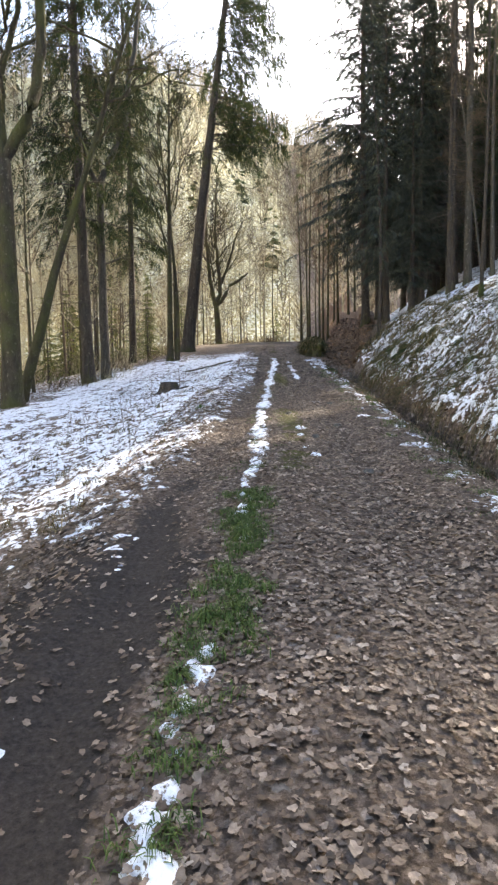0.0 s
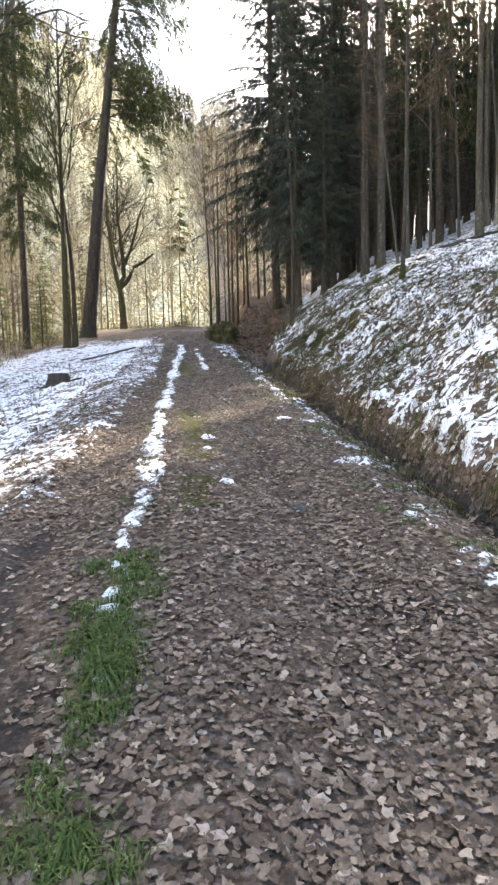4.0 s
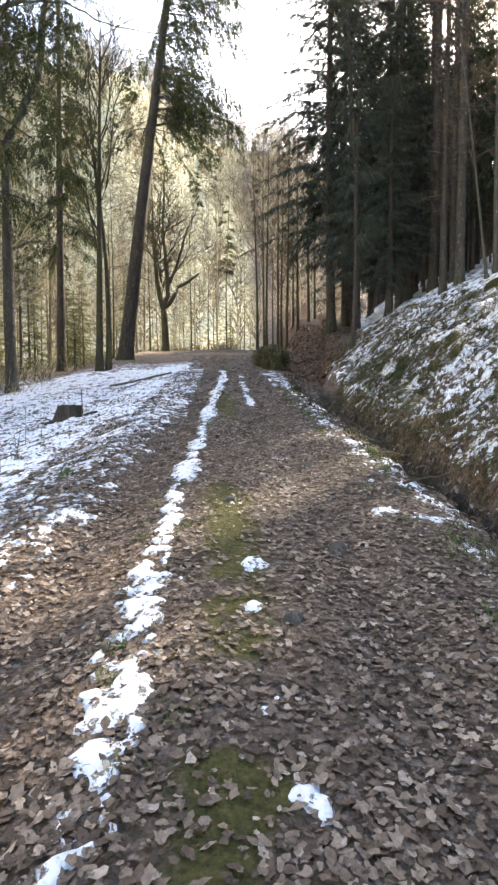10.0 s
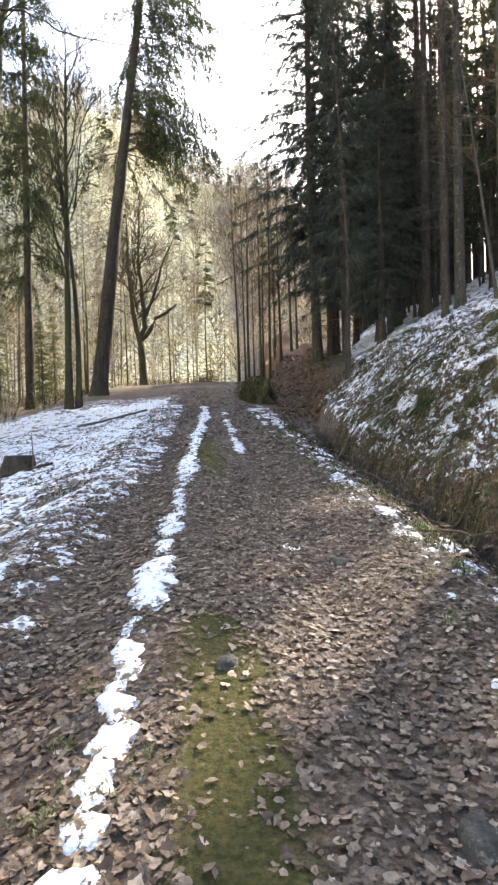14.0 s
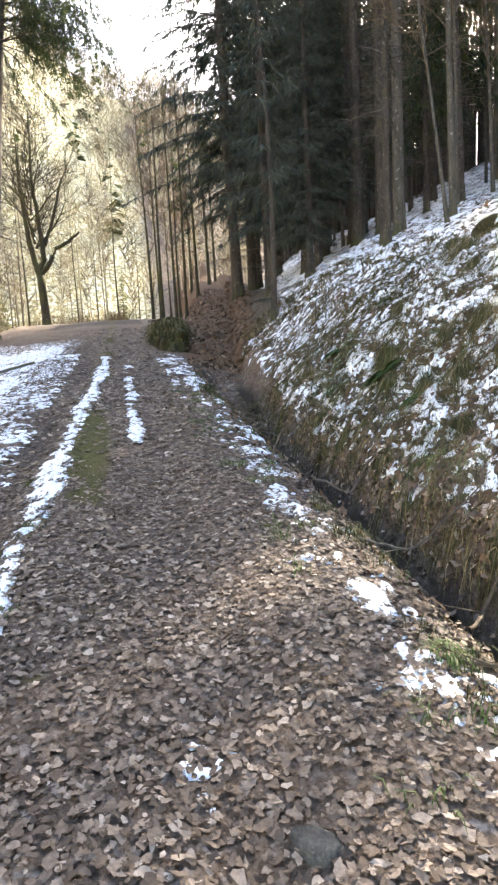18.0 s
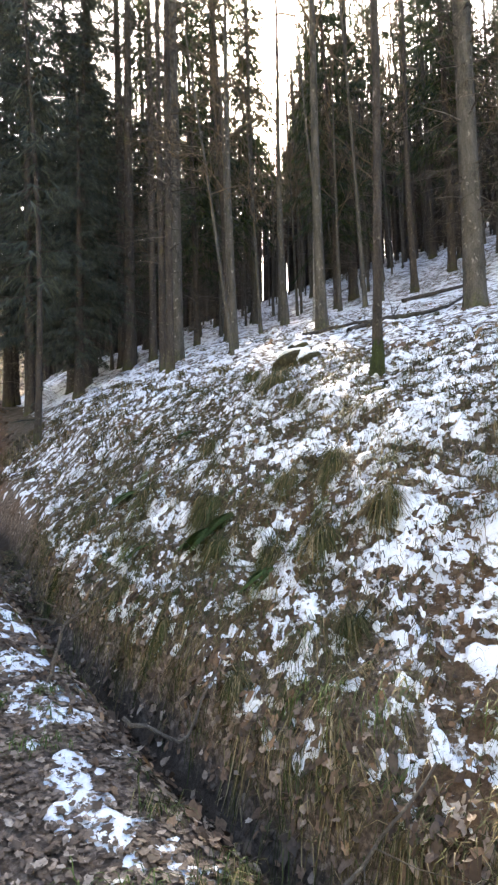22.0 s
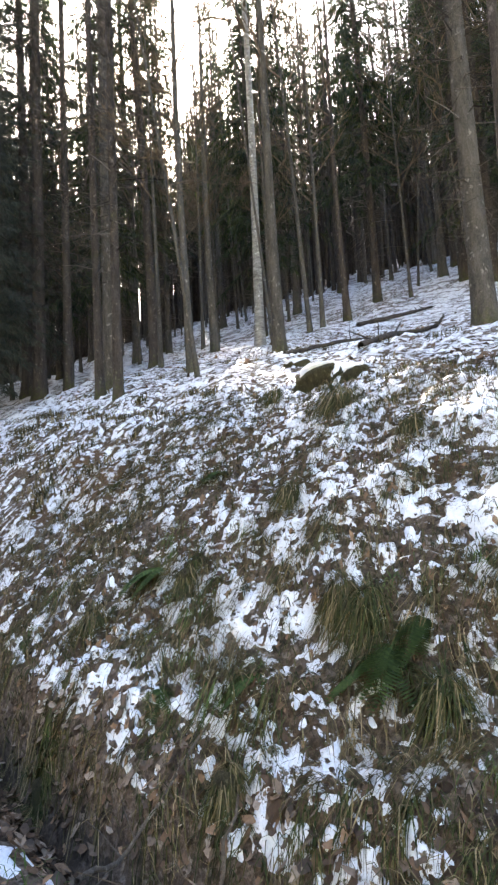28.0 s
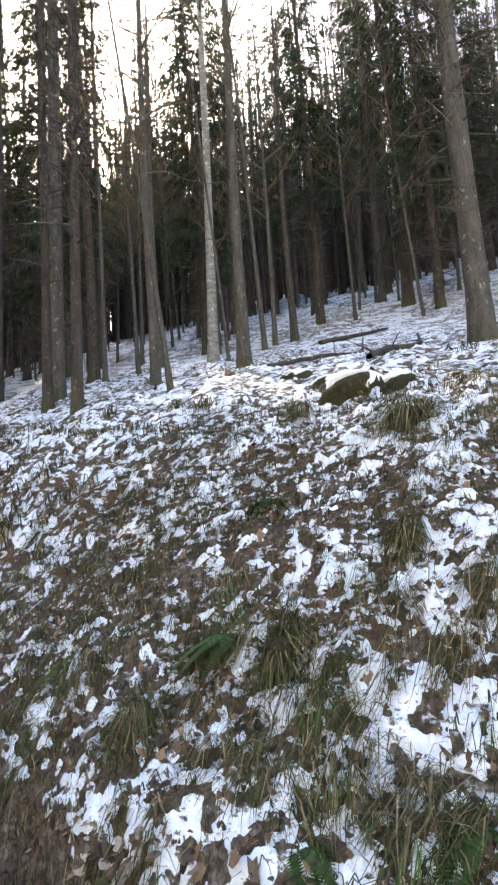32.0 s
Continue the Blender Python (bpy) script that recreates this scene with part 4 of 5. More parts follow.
# young spruces down in the valley
for i, (x, y, wide, scale) in enumerate([(-13, 27, 0.2, 0.62), (-16, 34, 0.2, 0.75), (-12.5, 45, 0.2, 0.7), (-20, 40, 0.25, 0.8), (-11.5, 21, 0.18, 0.6), (-18, 24, 0.2, 0.8), (-15, 55, 0.2, 0.75), (-24, 30, 0.25, 0.9)]):
    stock_tree(FOREST, i + 2, x, y, wide, scale, 2.1 * i, "spruce standing lower down in the valley", "tree", "valley spruces", BARK_SPRUCE, "spruce_tree")

for i, (x, y, scale) in enumerate([(-10.2, 20, 0.62), (-12.0, 23.5, 0.7), (-9.8, 27.5, 0.5), (-13.5, 30, 0.75), (-10.8, 33.5, 0.6), (-9.2, 37, 0.5), (-12.2, 39, 0.7), (-8.2, 43.5, 0.55), (-10.5, 49, 0.7), (-16, 26, 0.8), (-17.5, 37, 0.85), (-7.6, 56, 0.6), (-14.5, 46, 0.8), (-6.6, 34.5, 0.35), (1.2, 70, 0.6), (-11.0, 17.0, 0.6)]):
    stock_tree(YOUNG, i, x, y, 0.12, scale, 2.3 * i, "young olive-green spruce lit by the sun in the valley", "tree", "young valley spruces", BARK_SPRUCE, "spruce_tree")


def brush():
    """Leafless shrubs and brambles below the bank and round the crest."""
    rng = np.random.default_rng(23)
    soup = Soup()
    for k in range(1500):
        x, y = rng.uniform(-30, -6.2), rng.uniform(10, 75)
        if k % 6 == 0:
            x, y = rng.uniform(-6, 1.5), rng.uniform(56, 84)
        if x > -8.2 and y < 22:
            continue
        m, high = 9, rng.uniform(0.5, 2.0)
        foot = np.stack([x + rng.normal(size=m) * 0.2, y + rng.normal(size=m) * 0.2, np.zeros(m)], 1)
        foot[:, 2] = height(foot[:, 0], foot[:, 1]) - 0.05
        tip = foot + np.stack([rng.normal(size=m) * 0.35, rng.normal(size=m) * 0.35, rng.uniform(0.4, 1.0, m)], 1) * high
        slivers(soup, foot, tip, 0.012, k % 3)
        mid = foot + (tip - foot) * rng.uniform(0.3, 0.9, m)[:, None]
        slivers(soup, mid, mid + np.stack([rng.normal(size=m), rng.normal(size=m), rng.uniform(0, 1, m)], 1) * 0.3 * high, 0.007, k % 3)
    tagged(new("brushwood", soup.mesh("brushwood", [BARK_TWIG, BARK_GOLD, BARK_MOSSY])), "tangled leafless brushwood below the bank", "shrubs", kind="stuff")


brush()

# two saplings on the bank, the mossy-footed one and a leaning one, and the birch
for seed, x, y, high, wide, lean, bark, label in [(331, 5.44, 15.86, 13, 0.10, (0.012, -0.012), BARK_SPRUCE, "slim young tree with a mossy green foot on the bank"),
                                                 (332, 7.5, 21.7, 9, 0.09, (-0.10, 0.05), BARK_GREY, "thin leaning sapling at the edge of the wood"),
                                                 (335, 8.2, 22.7, 14, 0.17, (0.01, 0.0), BARK_GREY, "slim grey tree at the edge of the wood")]:
    t, p = own_tree("sapling", seed, x, y, high, wide, bark, label, lean, 0.008, sides=10)
    if seed == 331:
        moss = Soup()
        tube(moss, along(p, np.linspace(0, 0.036, 7)) - np.array([0, 0, 0.08]), [0.15, 0.105, 0.085, 0.075, 0.068, 0.062, 0.052], 12, 0, 0.10, np.random.default_rng(9))
        part("moss_foot", moss.mesh("moss_foot", [MOSS_GREEN]), t, "green moss round the foot")
    part("crown", bare_crown(seed + 40, p, wide, 0.3, 1.6, 14, [BARK_TWIG], 3, 0.6, 4), t)
t9, p9 = own_tree("birch_tree", 334, 12.93, 25.39, 20, 0.28, BARK_BIRCH, "birch with peeling white and dark bark in the wood", (0, 0), 0.008)
part("crown", bare_crown(374, p9, 0.26, 0.45, 2.6, 12, [BARK_TWIG], 3, 0.8, 4), t9)

t10, p10 = own_tree("spruce_tree", 333, 4.46, 24.6, 13, 0.15, BARK_SPRUCE, "slim dark young spruce at the foot of the bank", sides=10)
part("crown", spruce_crown(373, p10, 0.15, 0.22, 1.3, 22, 4, 0.4, [BARK_SPRUCE, NEEDLES_DARK], dead=14, droop=0.2, density=0.7), t10)

# ---- woods on the far hillsides ----
def far_woods():
    rng = np.random.default_rng(21)
    bare, green = Soup(), Soup()
    n = 0
    for k in range(9000):
        x, y = rng.uniform(-200, 40), rng.uniform(-30, 300)
        slope_left = x < -40
        slope_ahead = y > 92 and x < 0.5 * (y - 60)
        if not (slope_left or slope_ahead) or rng.random() > 0.6:
            continue
        z = float(height(x, y))
        n += 1
        high = rng.uniform(9, 17)
        if rng.random() < 0.96:
            m = 34
            turn, k2 = rng.uniform(0, 6.28, m), rng.uniform(0.2, 0.75, m)
            start = np.stack([np.full(m, x), np.full(m, y), z + k2 * high], 1)
            out = np.stack([np.cos(turn), np.sin(turn), rng.uniform(0.2, 1.9, m)], 1)
            out /= np.linalg.norm(out, axis=1, keepdims=True)
            long = high * rng.uniform(0.25, 0.45, m)
            side = np.cross(out, rng.normal(size=(m, 3)))
            side /= np.linalg.norm(side, axis=1, keepdims=True)
            w = rng.uniform(0.03, 0.075, m)
            pts = np.stack([start + side * w[:, None], start - side * w[:, None], start + out * long[:, None]], 1)
            bare.add_many(pts, [(0, 1, 2)], k % 2)
            bare.add([(x - 0.09, y, z - 1), (x + 0.09, y, z - 1), (x, y, z + high * 0.8)], [(0, 1, 2)])
        else:
            m = 26
            rel = rng.uniform(0, 1, m)
            turn = rng.uniform(0, 6.28, m)
            r = 2.6 * (1 - rel) + 0.3
            start = np.stack([np.full(m, x), np.full(m, y), z + 1.5 + rel * high * 1.1], 1)
            tip = start + np.stack([np.cos(turn) * r, np.sin(turn) * r, -0.35 * r], 1)
            side = np.stack([-np.sin(turn), np.cos(turn), 0 * turn], 1) * (0.45 * r + 0.1)[:, None]
            mid = (start + tip) / 2
            green.add_many(np.stack([start, mid + side, tip, mid - side], 1), [(0, 1, 2, 3)])
    tagged(new("far_bare_trees", bare.mesh("far_bare_trees", [BARK_GOLD, BARK_TWIG])), "leafless woods on the far hillside, half of them coloured as sunlit", "woods", kind="stuff")
    tagged(new("far_spruces", green.mesh("far_spruces", [NEEDLES])), "dark green spruces scattered over the far hillside", "woods", kind="stuff")


far_woods()
# undergrowth of shaded young spruces that closes the wood uphill
UNDER = []
for i, (high, start, reach) in enumerate([(12, 0.12, 1.7), (15, 0.18, 1.9), (18, 0.25, 2.1)]):
    p = proto_path(high, 270 + i)
    UNDER.append((high, p, spruce_crown(280 + i, p, 0.2, start, reach, 20, 5, 0.6, [BARK_SPRUCE, NEEDLES_DARK], dead=16, droop=0.3, density=0.6)))
rng = np.random.default_rng(31)
taken = list(placed)
for i in range(1500):
    x, y = rng.uniform(14, 75), rng.uniform(-6, 90)
    if math.hypot(x - 1, y - 14) < 27 or min(math.hypot(x - a, y - b) for a, b in taken) < 2.2:
        continue
    # open ground up-slope towards the low sun
    if math.degrees(math.atan2(x - 1, y - 13)) < 46:
        continue
    taken.append((x, y))
    if len(taken) - len(placed) > 22:
        break
    stock_tree(UNDER, i, x, y, rng.uniform(0.12, 0.2), rng.uniform(0.7, 1.2), rng.uniform(0, 6.28), "shaded young spruce deep in the wood", "tree", "young spruces of the wood", BARK_SPRUCE, "spruce_tree")



def deep_wood():
    """The depth of the wood uphill: trunks and haze-paled branches too many to count."""
    rng = np.random.default_rng(41)
    stems, boughs = Soup(), Soup()
    for k in range(4000):
        off, bearing = rng.uniform(40, 115), math.radians(rng.uniform(46, 128))
        if k > 2600:
            off, bearing = rng.uniform(47, 78), math.radians(rng.uniform(15, 46))
        if 24 < math.degrees(bearing) < 39 and rng.random() < 0.6:
            continue
        x, y = 1 + off * math.sin(bearing), 13 + off * math.cos(bearing)
        z = float(height(x, y))
        high, w = rng.uniform(14, 24), rng.uniform(0.09, 0.2)
        if 35 < math.degrees(bearing) < 39.5:
            high = min(max(0.625 * off + 0.4 - z - rng.uniform(0, 3), 7), 22)
        tube(stems, [(x, y, z - 0.5), (x + rng.normal() * 0.2, y, z + high / 2), (x + rng.normal() * 0.4, y, z + high)], [w, w * 0.7, 0.03], 4, 0, cap=False)
        m = 26
        rel, turn = rng.uniform(0.3, 1, m), rng.uniform(0, 6.28, m)
        r = 1.9 * (1.05 - rel) * rng.uniform(0.5, 1.2, m) + 0.3
        start = np.stack([np.full(m, x), np.full(m, y), z + rel * high], 1)
        tip = start + np.stack([np.cos(turn) * r, np.sin(turn) * r, -0.3 * r], 1)
        side = np.stack([-np.sin(turn), np.cos(turn), rng.normal(size=m) * 0.5], 1) * (0.055 * r + 0.03)[:, None]
        mid = (start + tip) / 2
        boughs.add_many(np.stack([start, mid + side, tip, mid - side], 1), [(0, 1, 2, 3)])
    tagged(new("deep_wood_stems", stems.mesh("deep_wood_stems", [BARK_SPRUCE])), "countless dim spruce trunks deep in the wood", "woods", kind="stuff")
    tagged(new("deep_wood_boughs", boughs.mesh("deep_wood_boughs", [BOUGHS])), "brown spruce boughs deep in the wood, paled to stand for haze", "woods", kind="stuff")


deep_wood()

# ---- snow ----
def snow_field(x, y):
    """Above zero where old snow lies."""
    u = x - foot_shift(y)
    big, mid, fine = fractal(x * 0.7, y * 0.7, 31, 3), fractal(x * 2.3, y * 2.3, 32, 3), fractal(x * 7.5, y * 7.5, 33, 3)
    streak = fractal(x * 5.5, y * 4.2, 34, 3)
    crumb = fractal(x * 14, y * 16, 35, 3)
    c = np.full(x.shape, -2.0)
    # left bank: thin, with litter showing through, ragged towards the road and nearer to the start
    edge = verge_x(y) + 0.22 * mid + 0.1 * fine
    lb = np.minimum((edge - x) * 1.6, -0.10 - 0.2 * smooth(y, 8, 4)) + 0.08 * big + 0.16 * mid + 0.36 * fine + 0.62 * crumb
    lb = lb - 0.4 * smooth(x, -6, -9) - 0.7 * smooth(y, 30, 34)
    c = np.where(x < -0.3, lb, c)
    # strip between the ruts
    wander = strip_x(y) + 0.04 * mid
    bare = smooth(y, 2.5, 2.9) * smooth(y, 4.3, 3.8)
    strip = 0.15 - ((x - wander) / (0.10 + 0.03 * np.sin(1.7 * y + 1))) ** 2 * 0.42 + 0.45 * mid + 0.6 * fine + 0.75 * crumb - 1.0 * bare - 2 * smooth(y, 25.5, 27) - 0.15 * smooth(y, 9, 5)
    c = np.where(np.abs(x - wander) < 0.5, np.maximum(c, strip), c)
    for cx, y0, y1 in ((0.80, 15.5, 24.5), (1.58, 18.0, 26)):
        s2 = -0.05 - 0.1 * (cx > 1) - ((x - cx - 0.08 * mid) / 0.10) ** 2 * 0.5 + 0.5 * mid + 0.6 * fine - 2 * (smooth(y, y0 + 1, y0) + smooth(y, y1 - 1, y1))
        c = np.where(np.abs(x - cx) < 0.4, np.maximum(c, s2), c)
    # verge of the ditch
    verge = -0.22 + 0.06 * smooth(y, 9, 12) - ((x - 1.92) / 0.36) ** 2 * 0.5 + 0.35 * mid + 0.6 * fine + 0.3 * crumb + 0.1 * big
    c = np.where((x > 1.2) & (x < 2.3) & (y < 26), np.maximum(c, verge), c)
    # single patches on the road
    for px, py, r in ((0.46, 7.18, 0.10), (0.52, 6.75, 0.06), (0.49, 8.6, 0.09), (0.44, 8.05, 0.06), (0.92, 11.63, 0.11), (1.62, 13.0, 0.13), (-0.14, 8.35, 0.15), (1.5, 9.65, 0.12), (-1.5, 4.6, 0.1), (1.85, 3.6, 0.2)):
        s3 = 0.12 - ((x - px) ** 2 + ((y - py) * 0.8) ** 2) / r ** 2 * 0.45 - 0.12 + 0.6 * fine + 1.0 * crumb
        c = np.where(np.hypot(x - px, y - py) < 2 * r, np.maximum(c, s3), c)
    # grassy bank and floor of the wood
    ledge, lump_n, crust = fractal(x * 19 + 0.9 * y, y * 12, 36, 2), fractal(x * 4.4, y * 3.6, 38, 2), fractal(x * 37, y * 28, 37, 2)
    bank = -0.185 + 0.05 * smooth(u, 3.6, 5.0) + 0.02 * smooth(u, 3.7, 3.2) - 0.20 * smooth(u, 5.6, 6.8) - 0.12 * smooth(y, 17, 19.5) * smooth(u, 6, 4.5)
    bank = bank + 0.06 * big + 0.10 * mid + 0.62 * ledge + 0.30 * lump_n + 0.40 * crust
    bank = bank - 0.9 * smooth(u, 2.76, 2.6) - 1.2 * smooth(y, 24, 27) * smooth(u, 4.4, 3.4)
    c = np.where(u > 2.5, np.maximum(c, np.where(y > 27, bank - 1.4 * smooth(y, 55, 40) * smooth(u, 4, 3), bank)), c)
    # the snow thins out behind the start and down the slope
    c = c - np.where((x < -1) | (x > 2.4), 1.3 * smooth(y + 1.2 * big, 4.2, 1.8), 0) - 1.3 * smooth(x + 1.5 * big, -7.0, -9.0)
    return c


def lay_snow(soup, x0, x1, y0, y1, cell, thick):
    xs, ys = np.arange(x0, x1 + cell / 2, cell), np.arange(y0, y1 + cell / 2, cell)
    gx, gy = np.meshgrid(xs, ys)
    jit = np.random.default_rng(int(cell * 1000)).uniform(-0.3, 0.3, (2, *gx.shape)) * cell
    jit[:, [0, -1]] = 0
    jit[:, :, [0, -1]] = 0
    gx, gy = gx + jit[0], gy + jit[1]
    f = snow_field(gx, gy)
    z = surface(gx, gy) + thick * np.tanh(np.clip(f, -1, 1) * 3.2) + 0.006 * (f > -0.1) + 0.12 * cell
    ok = f > -0.16
    nx, ny = len(xs), len(ys)
    cellok = (ok[:-1, :-1] | ok[1:, :-1] | ok[:-1, 1:] | ok[1:, 1:]).ravel()
    i = (np.arange(ny - 1)[:, None] * nx + np.arange(nx - 1)[None]).ravel()[cellok]
    quads = np.stack([i, i + 1, i + nx + 1, i + nx], 1)
    used, inverse = np.unique(quads, return_inverse=True)
    pts = np.stack([gx, gy, z], -1).reshape(-1, 3)[used]
    soup.points.append(pts)
    quads = inverse.reshape(-1, 4) + soup.count
    soup.faces.extend(map(tuple, quads.tolist()))
    soup.kinds.extend([0] * len(quads))
    soup.count += len(pts)


snow = Soup()
lay_snow(snow, -4.2, -0.9, 1.0, 20, 0.032, 0.018)
lay_snow(snow, -6.0, -4.2, 1.0, 20, 0.06, 0.022)
lay_snow(snow, -9.6, -6.0, 1.0, 34, 0.14, 0.03)
lay_snow(snow, -6.0, -0.9, 20.0, 34, 0.06, 0.022)
lay_snow(snow, -0.9, 2.35, -0.5, 14, 0.026, 0.022)
lay_snow(snow, -0.9, 2.4, 14, 27, 0.05, 0.022)
lay_snow(snow, 2.4, 5.2, 11.3, 19.3, 0.017, 0.028)
lay_snow(snow, 5.2, 6.3, 10.5, 19.5, 0.026, 0.026)
lay_snow(snow, 2.4, 5.2, 10.5, 11.3, 0.03, 0.018)
lay_snow(snow, 2.4, 6.3, 19.5, 28, 0.06, 0.025)
lay_snow(snow, 2.4, 6.3, 1.0, 10.5, 0.05, 0.022)
lay_snow(snow, 6.3, 14, 12, 28, 0.05, 0.022)
lay_snow(snow, 6.3, 14, 1, 12, 0.12, 0.03)
lay_snow(snow, 14, 40, 6, 52, 0.16, 0.035)
lay_snow(snow, 6.3, 14, 28, 52, 0.2, 0.04)
lay_snow(snow, 40, 75, -5, 80, 0.9, 0.12)
tagged(new("snow", snow.mesh("snow", [SNOW])), "thin patches of old white snow on road, bank and wood floor", "snow", kind="stuff")


# ---- fallen leaves ----
def leaf_shapes():
    """Outlines of fallen leaves round a middle point, unit size: a lobed one, an oval one, a torn one and a scrap."""
    out = []
    for degrees, radii in (((-90, -55, -25, 5, 35, 62, 90, 118, 145, 175, 205, 235), (0.40, 0.72, 0.58, 0.90, 0.66, 0.92, 1.0, 0.92, 0.66, 0.90, 0.58, 0.72)),
                           ((-90, -50, -10, 35, 90, 145, 190, 230), (0.95, 0.62, 0.52, 0.66, 1.05, 0.66, 0.52, 0.62)),
                           ((-90, -45, 0, 40, 85, 120, 165, 210), (0.7, 0.8, 0.6, 0.95, 0.6, 0.85, 0.8, 0.5)),
                           ((-90, -20, 55, 120, 200), (0.9, 0.7, 1.0, 0.65, 0.8))):
        a, r = np.radians(degrees), np.array(radii) * 0.5
        rim = np.stack([np.cos(a) * r, np.sin(a) * r, 0 * a], 1)
        n = len(a)
        out.append((np.concatenate([[[0, 0, 0]], rim]), [(0, 1 + k, 1 + (k + 1) % n) for k in range(n)]))
    return out


LEAVES = leaf_shapes()


def scatter_leaves(soup, rng, x, y, size, kind=0, tilt=0.17, lift=0.008):
    for k, shape in enumerate((0, 2, 0, 1, 2) if size.mean() > 0.03 else (3, 3, 3, 2, 3)):
        one_batch(soup, rng, x[k::5], y[k::5], size[k::5], kind, tilt, lift, shape)


def one_batch(soup, rng, x, y, size, kind, tilt, lift, shape):
    pts, faces = LEAVES[shape]
    n = len(x)
    turn = rng.uniform(0, 2 * np.pi, n)
    curl, fold = rng.uniform(-0.15, 0.45, n), rng.uniform(-0.1, 0.35, n)
    p = np.repeat(pts[None], n, 0)
    p = p * rng.uniform(0.7, 1.25, (n, len(pts), 1))
    p[..., 0] *= rng.uniform(0.6, 1.05, n)[:, None]
    p[..., 2] = curl[:, None] * (p[..., 0] ** 2 + p[..., 1] ** 2) * 1.2 + fold[:, None] * np.abs(p[..., 0]) * 0.5 + rng.normal(size=(n, len(pts))) * 0.025
    c, s = np.cos(turn)[:, None], np.sin(turn)[:, None]
    px, py = p[..., 0] * c - p[..., 1] * s, p[..., 0] * s + p[..., 1] * c
    sx, sy = rng.normal(size=(2, n)) * tilt
    e = 0.04
    gx, gy = np.clip((height(x + e, y) - height(x - e, y)) / (2 * e), -0.6, 0.6), np.clip((height(x, y + e) - height(x, y - e)) / (2 * e), -0.6, 0.6)
    pz = p[..., 2] + px * (sx + gx)[:, None] + py * (sy + gy)[:, None]
    k = size[:, None]
    z0 = surface(x, y) + lift + np.abs(rng.normal(size=n)) * 0.006
    out = np.stack([x[:, None] + px * k, y[:, None] + py * k, z0[:, None] + pz * k], -1)
    soup.add_many(out, faces, kind)


def pick(rng, count, x0, x1, y0, y1, keep):
    x, y = rng.uniform(x0, x1, count), rng.uniform(y0, y1, count)
    ok = rng.random(count) < keep(x, y)
    return x[ok], y[ok]


rng = np.random.default_rng(77)
litter = Soup()


def on_road(x, y):
    clump = 0.75 + 0.7 * fractal(x * 1.6, y * 1.6, 41, 3)
    mid = 0.5 * (strip_x(y) + verge_x(y))
    rut = 1 - 0.93 * np.exp(-((x - mid) / 0.3) ** 2) * smooth(y, 6.8, 4.6) - 0.15 * np.exp(-((x - mid) / 0.24) ** 2)
    rut = rut * (1 - 0.72 * smooth(x, strip_x(y) - 0.05, strip_x(y) - 0.3) * smooth(y + 0.8 * fractal(x * 1.3, y * 1.3, 11), 5.2, 3.2))
    mossy = 1 - 0.85 * zone_masks(x, y)["moss"]
    return np.clip(clump * rut * mossy, 0.03, 1)


for x0, x1, y0, y1, count, low, high in ((-1.7, 2.28, 0.8, 15.5, 80000, 0.026, 0.064), (-1.7, 2.1, 0.8, 15.5, 40000, 0.012, 0.038), (-1.2, 2.0, 15.5, 26, 12000, 0.05, 0.1), (-1.2, 2.2, 26, 40, 3000, 0.08, 0.13)):
    x, y = pick(rng, count, x0, x1, y0, y1, on_road)
    scatter_leaves(litter, rng, x, y, rng.uniform(low, high, len(x)))
x, y = pick(rng, 8000, 1.9, 5.5, 9, 20, lambda x, y: np.clip(0.8 - 0.22 * (x - 2.6) + 0.5 * fractal(x * 1.2, y * 1.2, 43, 3), 0.05, 1))
scatter_leaves(litter, rng, x, y, rng.uniform(0.025, 0.065, len(x)), 1, 0.5, 0.012)
x, y = pick(rng, 14000, -5, -0.5, 1, 26, lambda x, y: (x < verge_x(y) + 0.2) * np.clip(0.4 + 0.8 * smooth(x, -2.6, -1.2) * smooth(y, 12, 4) + fractal(x * 1.5, y * 1.5, 47, 2), 0, 1))
scatter_leaves(litter, rng, x, y, rng.uniform(0.035, 0.08, len(x)), 0, 0.4, 0.022)
x, y = pick(rng, 9500, 2.15, 2.85, 5, 24, lambda x, y: np.clip(0.55 + 0.8 * fractal(x * 2, y * 2, 49, 2), 0.05, 1))
scatter_leaves(litter, rng, x[::2], y[::2], rng.uniform(0.035, 0.08, len(x[::2])), 1, 0.5, 0.035)
scatter_leaves(litter, rng, x[1::2], y[1::2], rng.uniform(0.035, 0.08, len(x[1::2])), 0, 0.5, 0.035)
x, y = pick(rng, 8500, 1.9, 7.5, 22.4, 48, lambda x, y: 0.95 * smooth(x, 2.1, 2.9) * smooth(x - foot_shift(y), 3.7, 3.0))
scatter_leaves(litter, rng, x, y, rng.uniform(0.09, 0.16, len(x)), 1, 0.4)
x, y = pick(rng, 3000, 5.5, 13, 12, 30, lambda x, y: np.clip(0.4 + fractal(x, y, 44, 3), 0, 1))
scatter_leaves(litter, rng, x, y, rng.uniform(0.07, 0.13, len(x)), 1, 0.4)
for kind, count in ((0, 3500), (1, 11000)):
    x, y = pick(rng, count, 2.3, 6.5, 10.5, 19.5, lambda x, y: np.where(snow_field(x, y) < 0.05, 0.9, 0.25))
    scatter_leaves(litter, rng, x, y, rng.uniform(0.012, 0.045, len(x)), kind, 0.6, 0.012)
tagged(new("fallen_leaves", litter.mesh("fallen_leaves", [LEAF_LITTER, LEAF_RUSSET], flat=True)), "brown and bleached fallen leaves strewn over road and bank", "leaves", kind="stuff")


